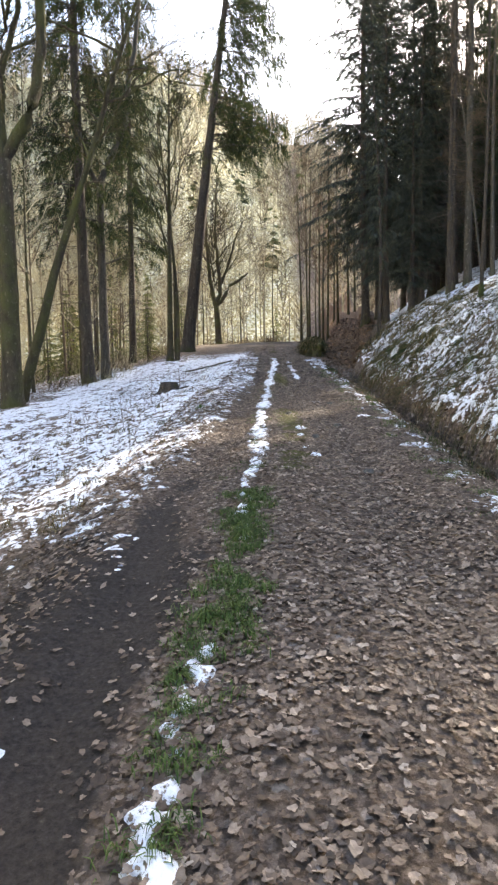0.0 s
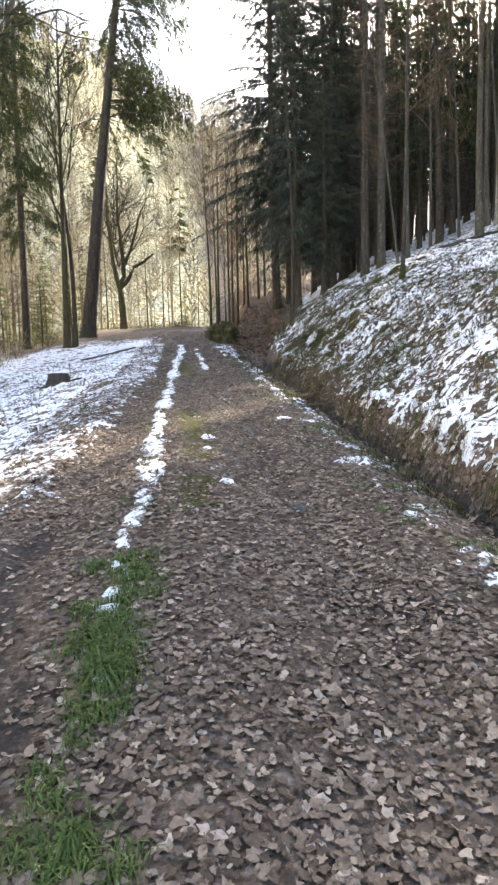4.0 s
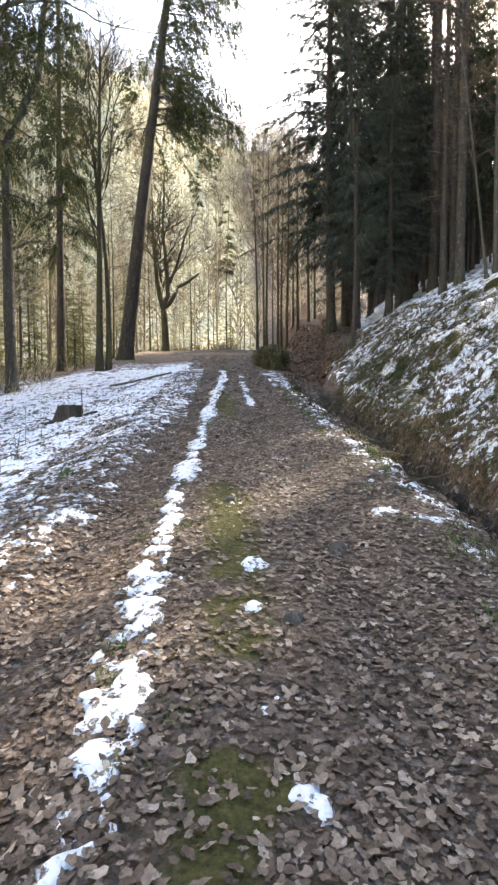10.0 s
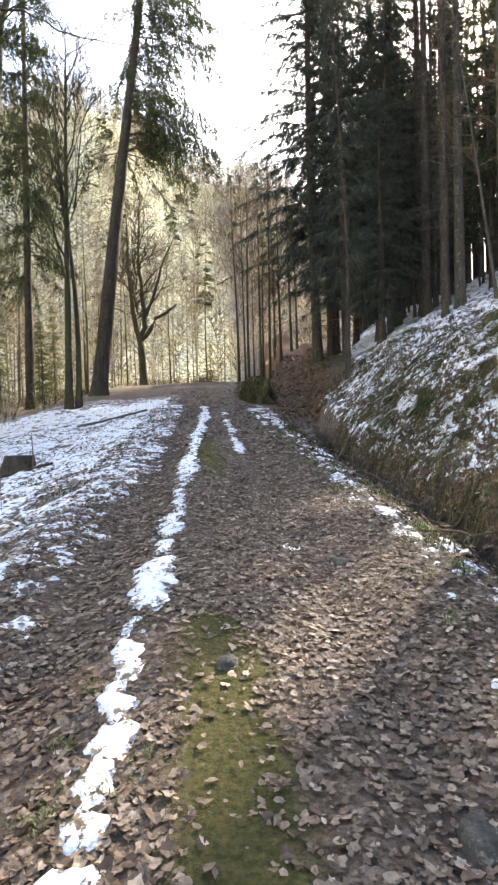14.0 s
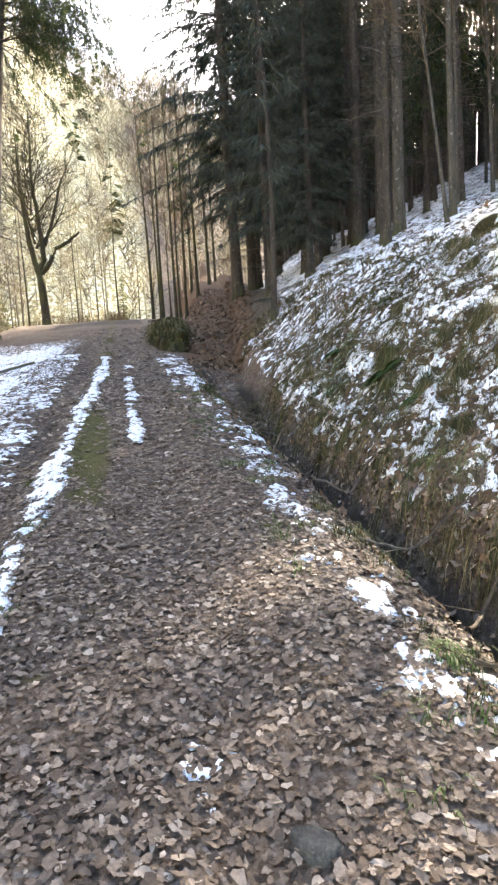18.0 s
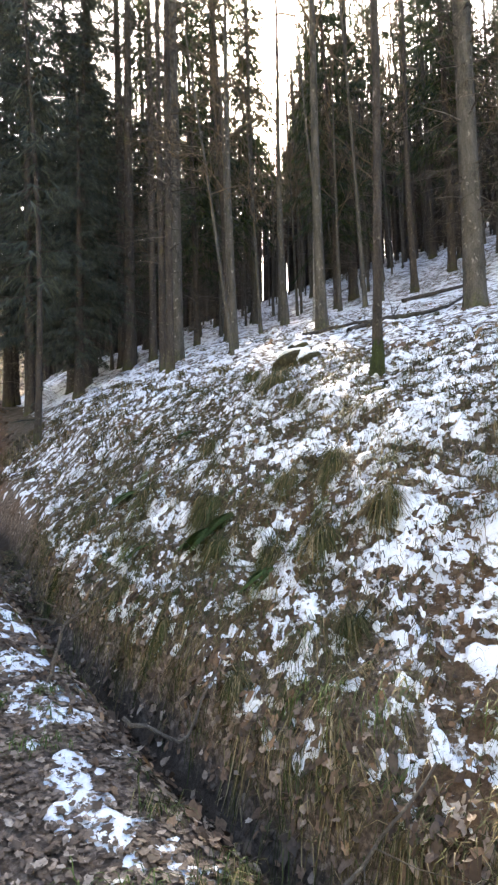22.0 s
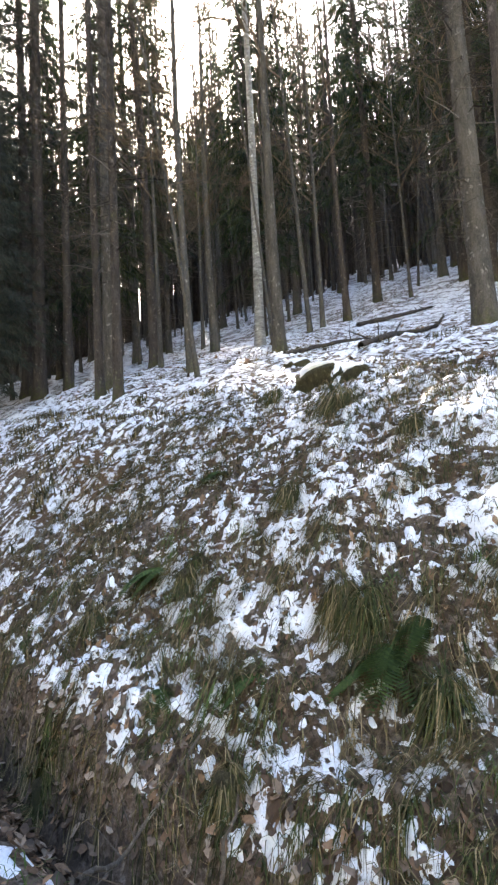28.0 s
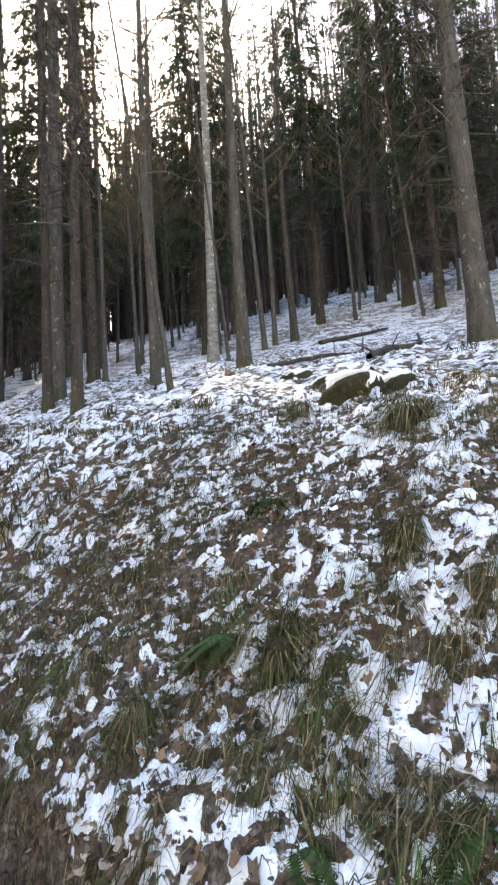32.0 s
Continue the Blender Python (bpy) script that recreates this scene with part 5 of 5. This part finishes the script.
# ---- grass ----
def blades(soup, rng, x, y, z, long, lean, wide=0.006, kind=0, droop=0.9):
    """Bent blades; lean: rows of a sideways way."""
    n = len(x)
    base = np.stack([x, y, z], 1)
    up = np.array([0, 0, 1.0])
    side = np.cross(lean, up)
    side /= np.linalg.norm(side, axis=1, keepdims=True) + 1e-9
    w = (wide * rng.uniform(0.6, 1.4, n))[:, None]
    a = base + lean * (long * 0.30)[:, None] + up * (long * 0.48)[:, None]
    b = base + lean * (long * 0.72)[:, None] + up * (long * (0.60 - 0.25 * droop))[:, None]
    tip = base + lean * (long * 1.0)[:, None] + up * (long * (0.52 - 0.75 * droop))[:, None]
    pts = np.stack([base - side * w, base + side * w, a - side * w, a + side * w, b - side * w * 0.7, b + side * w * 0.7, tip], 1)
    soup.add_many(pts, [(0, 1, 3, 2), (2, 3, 5, 4), (4, 5, 6)], kind)


def draped(soup, rng, x, y, long, turn, kind=0, wide=0.0022, arch=0.16, foot=None, origin=(0, 0, 0)):
    """Long blades that arch over and lie down along the ground."""
    rows = []
    for at, over in ((0.0, 0.0), (0.28, 1.0), (0.64, 0.72), (1.0, 0.08)):
        bend = turn + 0.35 * at * np.sin(9 * x + 7 * y)
        px, py = x + np.cos(bend) * long * at, y + np.sin(bend) * long * at
        pz = surface(px, py) + 0.012 + over * arch * long
        if foot is not None:
            pz = pz + foot * (1 - at) ** 1.5
        rows.append(np.stack([px, py, pz], 1) - np.array(origin))
    side = np.stack([-np.sin(turn), np.cos(turn), 0 * turn], 1) * (wide * rng.uniform(0.6, 1.4, len(x)))[:, None]
    pts = np.stack([rows[0] - side, rows[0] + side, rows[1] - side, rows[1] + side, rows[2] - side * 0.7, rows[2] + side * 0.7, rows[3]], 1)
    soup.add_many(pts, [(0, 1, 3, 2), (2, 3, 5, 4), (4, 5, 6)], kind)


def swathes(soup, rng, cx, cy, each, spread, long, kind, wide=0.0022, arch=0.2):
    """Tufts whose blades hang down the bank."""
    clear = (snow_field(cx, cy) < 0.0) | (rng.random(len(cx)) < 0.25)
    cx, cy = cx[clear], cy[clear]
    n = each
    x = (cx[:, None] + rng.normal(size=(len(cx), n)) * spread).ravel()
    y = (cy[:, None] + rng.normal(size=(len(cx), n)) * spread).ravel()
    mean = np.repeat(math.pi + rng.normal(size=len(cx)) * 0.5, n)
    size = np.repeat(long * rng.uniform(0.6, 1.3, len(cx)), n)
    draped(soup, rng, x, y, size * rng.uniform(0.45, 1.15, len(x)), mean + rng.normal(size=len(x)) * 0.45, kind, wide, arch)


def clumps(soup, rng, cx, cy, each, spread, long, down, kind, wide=0.006, droop=0.9):
    clear = (snow_field(cx, cy) < 0.05) | (rng.random(len(cx)) < 0.3)
    for x0, y0 in zip(cx[clear], cy[clear]):
        n = int(each * rng.uniform(0.6, 1.4))
        x, y = x0 + rng.normal(size=n) * spread, y0 + rng.normal(size=n) * spread
        turn = rng.uniform(0, 2 * np.pi, n)
        lean = np.stack([np.cos(turn) - down, np.sin(turn) - 0.1 * down, 0 * turn], 1)
        lean /= np.linalg.norm(lean, axis=1, keepdims=True) + 0.25
        blades(soup, rng, x, y, surface(x, y), long * rng.uniform(0.5, 1.25, n), lean, wide, kind, droop)


rng = np.random.default_rng(78)
grass = Soup()
x, y = pick(rng, 900, 2.75, 5.6, 9.5, 21, lambda x, y: np.clip(0.62 + 0.9 * fractal(x * 0.9, y * 0.9, 51, 3), 0.08, 1))
swathes(grass, rng, x[::2], y[::2], 30, 0.05, 0.17, 0, 0.002, 0.26)
swathes(grass, rng, x[1::2], y[1::2], 30, 0.05, 0.15, 2, 0.002, 0.26)
x, y = pick(rng, 420, 2.72, 3.9, 10, 19, lambda x, y: np.clip(0.6 + 1.0 * fractal(x * 1.1, y * 1.1, 60, 2), 0, 1))
swathes(grass, rng, x[::3], y[::3], 30, 0.045, 0.20, 0, 0.002, 0.3)
swathes(grass, rng, x[1::3], y[1::3], 30, 0.045, 0.18, 2, 0.002, 0.3)
swathes(grass, rng, x[2::3], y[2::3], 26, 0.04, 0.13, 1, 0.002, 0.35)
x, y = pick(rng, 330, 2.64, 3.02, 6, 22, lambda x, y: np.clip(0.45 + 1.2 * fractal(x * 1.5, y * 1.2, 58, 2), 0, 1))
swathes(grass, rng, x[::2], y[::2], 22, 0.05, 0.17, 0)
swathes(grass, rng, x[1::2], y[1::2], 22, 0.05, 0.15, 2)
x, y = pick(rng, 150, 2.58, 2.76, 8, 20, lambda x, y: np.clip(0.4 + 1.2 * fractal(x * 1.5, y * 1.2, 59, 2), 0, 1))
swathes(grass, rng, x, y, 18, 0.05, 0.17, 0)
x, y = pick(rng, 160, 1.95, 2.2, 6, 22, lambda x, y: np.clip(0.4 + fractal(x * 2, y * 1.1, 57, 2), 0, 1))
clumps(grass, rng, x, y, 20, 0.05, 0.16, -0.8, 2, 0.002, 1.2)
x, y = pick(rng, 260, 5.6, 10, 12, 26, lambda x, y: np.clip(0.25 + fractal(x * 0.8, y * 0.8, 52, 3), 0.02, 1))
clumps(grass, rng, x, y, 16, 0.06, 0.15, 0.7, 0, 0.004)
x, y = pick(rng, 260, 2.8, 6, 2, 9.5, lambda x, y: 0.8 + 0 * x)
clumps(grass, rng, x, y, 18, 0.06, 0.18, 1.1, 0, 0.004)
x, y = pick(rng, 500, 3.2, 6.5, 20, 27, lambda x, y: 0.5 * smooth(x - foot_shift(y), 2.7, 3.1))
clumps(grass, rng, x, y, 14, 0.06, 0.18, 1.0, 0, 0.006)
x, y = pick(rng, 120, -4.5, -1.15, 1, 16, lambda x, y: np.clip(0.25 + 0.8 * fractal(x, y, 53, 3) + 0.4 * smooth(y, 8, 3), 0, 1))
clumps(grass, rng, x, y, 22, 0.06, 0.16, 0.2, 0, 0.004)
# short single blades all over the bank
x, y = pick(rng, 46000, 2.6, 6.2, 9.5, 20, lambda x, y: np.clip(0.65 + 0.5 * fractal(x * 1.5, y * 1.5, 56, 3), 0.1, 1))
keep = (snow_field(x, y) < 0.0) | (rng.random(len(x)) < 0.2)
x, y = x[keep], y[keep]
turn = rng.uniform(0, 6.28, len(x))
lean = np.stack([np.cos(turn) - 0.9, np.sin(turn), 0 * turn], 1)
lean /= np.linalg.norm(lean, axis=1, keepdims=True) + 0.2
half = len(x) // 2
long = rng.uniform(0.04, 0.13, len(x))
blades(grass, rng, x[:half], y[:half], surface(x[:half], y[:half]), long[:half], lean[:half], 0.0022, 0, 1.0)
blades(grass, rng, x[half:], y[half:], surface(x[half:], y[half:]), long[half:], lean[half:], 0.0022, 2, 1.0)
# green tufts along the strip between the ruts
x, y = pick(rng, 2600, -0.8, 0.35, 1.6, 5.3, lambda x, y: np.exp(-((x - strip_x(y) - 0.02) / 0.115) ** 2) * np.clip(0.7 + fractal(x * 3, y * 1.4, 54, 2) * 1.2, 0, 1))
clumps(grass, rng, x, y, 30, 0.035, 0.075, 0.0, 1, 0.0022, 0.5)
x, y = pick(rng, 300, -0.45, 0.3, 5.6, 20, lambda x, y: np.exp(-((x - strip_x(y)) / 0.2) ** 2) * np.clip(0.25 + fractal(x * 3, y * 1.4, 55, 2), 0, 1))
clumps(grass, rng, x, y, 22, 0.04, 0.06, 0.0, 1, 0.0018, 0.5)
x, y = pick(rng, 190, 1.5, 2.25, 4, 20, lambda x, y: 0.6 + 0 * x)
clumps(grass, rng, x, y, 20, 0.05, 0.09, 0.2, 1, 0.002, 0.6)
tagged(new("grass", grass.mesh("grass", [GRASS_DRY, GRASS_GREEN, GRASS_OLIVE])), "drooping dry and green grass on the bank and between the ruts", "grass", kind="stuff")

# ---- single things ----
def lump(name_mesh, seed, size, mats, rough=0.18, rings=14, sides=20, power=0.8, flat_top=None):
    """An uneven rounded mound, its base at z 0."""
    rng = np.random.default_rng(seed)
    soup = Soup()
    k = np.linspace(0, 1, rings)
    ang = np.arange(sides) * 2 * np.pi / sides
    off = rng.uniform(0, 100)
    pts = []
    for v in k[:-1]:
        r = np.cos(v * np.pi / 2) ** power
        z = np.sin(v * np.pi / 2)
        n = fractal(np.cos(ang) * 1.5 + off, np.sin(ang) * 1.5 + 3 * v, seed, 4)
        rr = r * (1 + rough * 2.2 * n)
        zz = (z + rough * 0.5 * n) if flat_top is None else np.minimum(z + rough * 0.3 * n, flat_top + 0.05 * n)
        pts.append(np.stack([rr * np.cos(ang) * size[0], rr * np.sin(ang) * size[1], zz * size[2] - 0.12 * (v == 0)], 1))
    pts.append(np.array([[0, 0, size[2] * (1 if flat_top is None else flat_top)]]))
    faces = [(i * sides + j, i * sides + (j + 1) % sides, (i + 1) * sides + (j + 1) % sides, (i + 1) * sides + j) for i in range(rings - 2) for j in range(sides)]
    last = (rings - 1) * sides
    faces += [((rings - 2) * sides + j, (rings - 2) * sides + (j + 1) % sides, last) for j in range(sides)]
    soup.add(np.concatenate(pts), faces)
    return soup.mesh(name_mesh, mats)


def tussock(seed, x, y, radius, long, count, mats, label, core=True):
    rng = np.random.default_rng(seed)
    z = ground_z(x, y)
    ob = thing("grass_tussock", x, y, z, label, "grass", "tussocks on the bank")
    if core:
        part("clump", lump("clump", seed, (radius * 0.42, radius * 0.42, radius * 0.36), [MOSS], 0.12, 8, 12), ob)
    soup = Soup()
    turn, r = rng.uniform(0, 2 * np.pi, count), np.sqrt(rng.uniform(0, 1, count)) * radius * 0.5
    bx, by = x + np.cos(turn) * r, y + np.sin(turn) * r
    foot = radius * 0.5 * (1 - (2 * r / radius) ** 2) + 0.02
    way = np.arctan2(np.sin(turn) * 0.75, np.cos(turn) * 0.75 - (0.75 if core else 0.0)) + rng.normal(size=count) * 0.6
    for k, arch in enumerate((0.16, 0.26, 0.36)):
        draped(soup, rng, bx[k::3], by[k::3], long * rng.uniform(0.25, 1.2, len(bx[k::3])), way[k::3], k % 2, 0.0021, arch, foot[k::3], (x, y, z))
    part("grass_skirt", soup.mesh("grass_skirt", mats), ob)
    return ob


TAN, OLIVE = "shaggy tussock of bleached drooping grass on the bank", "olive green tussock of drooping grass on the bank"
for seed, x, y, radius, long, count, green in ((401, 5.25, 17.3, 0.34, 0.42, 420, 1), (402, 4.08, 15.05, 0.26, 0.50, 330, 0), (403, 3.88, 15.33, 0.22, 0.46, 260, 0), (404, 3.53, 15.95, 0.26, 0.42, 300, 1),
                                              (405, 3.6, 14.64, 0.24, 0.48, 300, 0), (406, 2.82, 16.19, 0.2, 0.46, 280, 0), (407, 2.76, 15.3, 0.18, 0.44, 260, 0), (408, 3.3, 15.45, 0.22, 0.40, 260, 1),
                                              (409, 3.56, 17.3, 0.24, 0.44, 280, 1), (410, 3.2, 17.9, 0.24, 0.46, 280, 0), (411, 3.55, 16.1, 0.22, 0.44, 280, 0), (412, 4.8, 16.35, 0.24, 0.38, 260, 0),
                                              (413, 4.1, 16.9, 0.24, 0.36, 240, 0), (414, 3.46, 15.0, 0.2, 0.42, 240, 1), (415, 5.77, 18.5, 0.26, 0.36, 260, 1), (416, 3.85, 14.3, 0.26, 0.46, 300, 0),
                                              (417, 2.78, 14.4, 0.18, 0.42, 240, 0), (418, 2.66, 17.5, 0.2, 0.5, 280, 1), (419, 3.25, 14.0, 0.2, 0.42, 240, 0), (420, 3.0, 12.4, 0.22, 0.44, 260, 0), (421, 3.9, 12.6, 0.24, 0.44, 260, 1)):
    tussock(seed, x, y, radius * (1.0 if seed == 401 else 0.68), long * (0.75 if seed == 401 else 0.28 if x < 3.1 else 0.42), int(count * 1.2), [GRASS_OLIVE, GRASS_DRY] if green else [GRASS_DRY, GRASS_OLIVE], OLIVE if green else TAN)
for seed, x, y, r, l in ((430, -0.17, 4.1, 0.10, 0.17), (431, -0.16, 3.35, 0.06, 0.09), (432, -0.32, 2.95, 0.07, 0.10), (433, -0.38, 2.45, 0.06, 0.09), (434, -1.2, 11.0, 0.12, 0.09), (435, 1.98, 12.0, 0.12, 0.14)):
    ob = tussock(seed, x, y, r, l * 0.8, 120, [GRASS_GREEN, GRASS_GREEN], "fresh green grass tuft on the forest road", False)


def frond(soup, rng, turn, long, rise):
    """One arching frond with pinnae on both sides."""
    k = np.linspace(0, 1, 26)
    out = np.array([math.cos(turn), math.sin(turn), 0])
    side = np.array([-math.sin(turn), math.cos(turn), 0])
    spine = out[None] * (long * k)[:, None] * 0.9
    spine[:, 2] = long * ((rise + 0.12) * k - (rise + 0.62) * k ** 1.8)
    tube(soup, spine, 0.003 * (1.1 - k), 3, 0, cap=False)
    for s in (-1, 1):
        reach = long * 0.24 * np.sin(np.pi * np.clip(k * 0.86 + 0.12, 0, 1)) ** 0.8
        a = spine[1:]
        tip = a + side * s * reach[1:, None] + out * reach[1:, None] * 0.35 - np.array([0, 0, 0.25]) * reach[1:, None]
        mid1 = a + (tip - a) * 0.45 + out * 0.013
        mid2 = a + (tip - a) * 0.45 - out * 0.013
        soup.add_many(np.stack([a, mid1, tip, mid2], 1), [(0, 1, 2, 3)], 0)


def fern(seed, x, y, count, long):
    rng = np.random.default_rng(seed)
    ob = thing("fern", x, y, ground_z(x, y), "dark green fern with flattened fronds on the bank", "fern", "ferns on the bank")
    for i in range(count):
        soup = Soup()
        frond(soup, rng, math.pi + rng.normal() * 1.0, long * rng.uniform(0.7, 1.15), rng.uniform(0.0, 0.2))
        part("frond", soup.mesh("frond", [FERN_GREEN], flat=True), ob)


for seed, x, y, count, long in ((451, 3.6, 15.7, 7, 0.32), (452, 3.62, 17.65, 6, 0.30), (453, 3.2, 16.36, 5, 0.26), (455, 3.4, 14.85, 5, 0.28), (457, 4.5, 17.95, 5, 0.28), (459, 3.44, 15.74, 8, 0.40), (460, 3.47, 15.75, 6, 0.34), (458, 3.0, 16.9, 4, 0.26)):
    fern(seed, x, y, count, long)

# snow-capped mossy boulders on the edge of the bank
for seed, x, y, size in ((471, 6.3, 18.2, (0.28, 0.36, 0.25)), (472, 6.22, 17.72, (0.18, 0.17, 0.16)), (473, 7.4, 19.5, (0.22, 0.2, 0.16)), (474, 6.85, 18.75, (0.2, 0.24, 0.15))):
    z = ground_z(x, y) - 0.07
    ob = thing("boulder", x, y, z, "moss-covered boulder with a thin cap of snow", "boulder", "boulders on the bank")
    ob.rotation_euler = (0, -0.12, 0.15)
    part("stone", lump("stone", seed, size, [MOSS], 0.2), ob)
    part("snow_cap", lump("snow_cap", seed, (size[0] * 0.72, size[1] * 0.76, size[2] * 0.36), [SNOW_CLEAN], 0.22, 10, 20, 0.6), ob, "thin snow cap").location = (0.0, 0.0, size[2] * 0.72)

# tree stump on the left bank
z = ground_z(-2.83, 17.8)
ob = thing("tree_stump", -2.83, 17.8, z, "weathered cut tree stump standing in the snow", "stump")
soup = Soup()
rng = np.random.default_rng(481)
tube(soup, [(0, 0, -0.1), (0, 0, 0.02), (0, 0, 0.16), (0, 0, 0.29)], [0.38, 0.32, 0.27, 0.25], 18, 0, 0.09, rng, cap=False)
part("stump_bark", soup.mesh("stump_bark", [DEADWOOD]), ob)
part("cut_face", lump("cut_face", 482, (0.245, 0.245, 0.05), [MOSS], 0.08, 6, 18, 0.5), ob, "mossy dark cut face").location = (0, 0, 0.25)
# thin stick beside the stump
z = ground_z(-2.5, 17.1)
soup = Soup()
tube(soup, [(0, 0, -0.05), (0.02, 0, 0.25), (0.0, 0.02, 0.62)], [0.014, 0.011, 0.006], 6)
tagged(part("stick", soup.mesh("stick", [BARK_TWIG])), "thin dark stick standing in the snow", "stick").location = (-2.45, 17.2, z)

# mossy hump between the road and the side track
hump = thing("mossy_hump", 2.2, 29.6, ground_z(2.2, 29.6) - 0.3, "dark grassy hump between the road and the side track", "mound")
part("hump_body", lump("hump_body", 491, (0.52, 3.0, 0.86), [MOSS], 0.3, 16, 40), hump)
soup = Soup()
rng = np.random.default_rng(492)
n = 4200
turn, v = rng.uniform(0, 6.28, n), np.sqrt(rng.uniform(0.02, 1, n))
bx, by = np.cos(turn) * v * 0.56, np.sin(turn) * v * 3.1
stray = rng.uniform(0, 6.28, n)
lean = np.stack([np.cos(turn) + np.cos(stray), 0.5 * np.sin(turn) + np.sin(stray), 0 * turn], 1) * 0.6
long = rng.uniform(0.1, 0.38, n)
top = 0.86 * np.sqrt(np.clip(1 - v ** 2.5, 0, 1)) + 0.01
for k in (0, 1):
    blades(soup, rng, bx[k::2], by[k::2], top[k::2], long[k::2], lean[k::2], 0.007, k, 1.0)
part("hump_grass", soup.mesh("hump_grass", [GRASS_OLIVE, GRASS_DRY]), hump)


def fallen(name, points, radii, label, mat, category="branch", twigs=0, seed=1):
    """A branch that lies along the ground: points of x, y and height over it."""
    rng = np.random.default_rng(seed)
    soup = Soup()
    pts = np.array([(x, y, ground_z(x, y) + h) for x, y, h in points])
    k = np.linspace(0, 1, 4 * len(pts))
    path = along(pts, k) + rng.normal(size=(len(k), 3)) * 0.006
    origin = path[0].copy()
    tube(soup, path - origin, np.interp(k, np.linspace(0, 1, len(radii)), radii), 7, 0, 0.06, rng)
    for t in range(twigs):
        a = along(path, rng.uniform(0.1, 0.95)) - origin
        d = rng.normal(size=3) * 0.25
        d[2] = abs(d[2]) * 0.6
        tube(soup, [a, a + d * 0.5, a + d * 1.0 + rng.normal(size=3) * 0.04], [radii[-1] * 0.8, radii[-1] * 0.5, 0.001], 4)
    ob = tagged(part(name, soup.mesh(name, [mat])), label, category)
    ob.location = origin
    return ob


fallen("fallen_branch", [(7.8, 18.75, 0.05), (9.0, 19.0, 0.06), (10.1, 19.1, 0.05), (11.1, 19.3, 0.04), (12.6, 19.9, 0.05)], [0.05, 0.045, 0.035, 0.02], "long dark fallen branch on the snowy slope", DEADWOOD, twigs=6, seed=3)
fallen("fallen_branch", [(8.4, 20.6, 0.04), (9.4, 20.2, 0.06), (10.4, 19.9, 0.04)], [0.04, 0.03, 0.015], "dark fallen branch on the snowy slope", DEADWOOD, twigs=5, seed=4)
fallen("fallen_branch", [(13.5, 22.6, 0.05), (15.2, 22.2, 0.08), (17.0, 22.4, 0.05)], [0.06, 0.05, 0.03], "dark fallen log on the snowy slope", DEADWOOD, twigs=4, seed=5)
fallen("fallen_branch", [(-3.4, 25.6, 0.04), (-2.4, 25.7, 0.05), (-1.4, 25.9, 0.04)], [0.05, 0.045, 0.035], "pale fallen pole on the snowy verge", WOOD_CUT, seed=6)
fallen("fallen_branch", [(-3.3, 17.2, 0.03), (-2.7, 17.35, 0.05), (-2.2, 17.5, 0.03)], [0.035, 0.03, 0.02], "dark branch lying in the snow by the stump", DEADWOOD, twigs=3, seed=7)
for i, pts in enumerate(([(2.2, 12.2, 0.05), (2.5, 12.55, 0.3), (2.9, 12.8, 0.12)], [(2.1, 13.3, 0.05), (2.45, 13.3, 0.28), (2.85, 13.15, 0.1)], [(1.95, 12.0, 0.02), (2.3, 11.7, 0.3), (2.6, 11.5, 0.35)],
                         [(2.2, 14.6, 0.1), (2.5, 14.5, 0.3), (2.8, 14.6, 0.05)], [(1.9, 10.5, 0.02), (2.3, 10.7, 0.3), (2.8, 10.6, 0.1)], [(2.2, 16.3, 0.1), (2.5, 16.5, 0.3), (2.9, 16.4, 0.05)], [(2.0, 15.2, 0.02), (2.2, 15.6, 0.25), (2.7, 16.0, 0.2)])):
    fallen("twig", pts, [0.012, 0.009, 0.005], "pale dead twig lying across the ditch", WOOD_CUT if i % 2 else BARK_TWIG, "twig", 3, 20 + i)
# flat stones bedded in the road
for seed, x, y, r in ((501, 1.02, 8.9, 0.09), (502, 1.15, 11.26, 0.08), (503, 0.62, 7.9, 0.05), (504, 0.35, 9.9, 0.06), (505, 1.0, 6.1, 0.06)):
    ob = tagged(part("stone", lump("stone", seed, (r, r * 0.75, 0.05), [STONE], 0.2, 7, 14, 0.5)), "flat grey stone bedded in the road", "stone", "stones in the road")
    ob.location = (x, y, ground_z(x, y) - 0.012)
    ob.rotation_euler = (0, 0, seed)
# thin dry stalks on the left bank
rng = np.random.default_rng(511)
for i in range(30):
    x, y = rng.uniform(-4.2, -1.7), rng.uniform(7.5, 15)
    soup = Soup()
    high = rng.uniform(0.35, 0.75)
    tip = rng.normal(size=2) * 0.12
    tube(soup, [(0, 0, -0.03), (tip[0] * 0.4, tip[1] * 0.4, high * 0.5), (tip[0], tip[1], high)], [0.004, 0.003, 0.0015], 4)
    for b in range(4):
        k = rng.uniform(0.3, 0.95)
        a = np.array([tip[0] * k, tip[1] * k, high * k])
        d = np.array([*rng.normal(size=2) * 0.08, 0.1])
        tube(soup, [a, a + d], [0.002, 0.0008], 3, cap=False)
    ob = tagged(part("dry_stalk", soup.mesh("dry_stalk", [BARK_TWIG])), "thin dry stalk standing in the snow", "stalk", "dry stalks")
    ob.location = (x, y, ground_z(x, y))
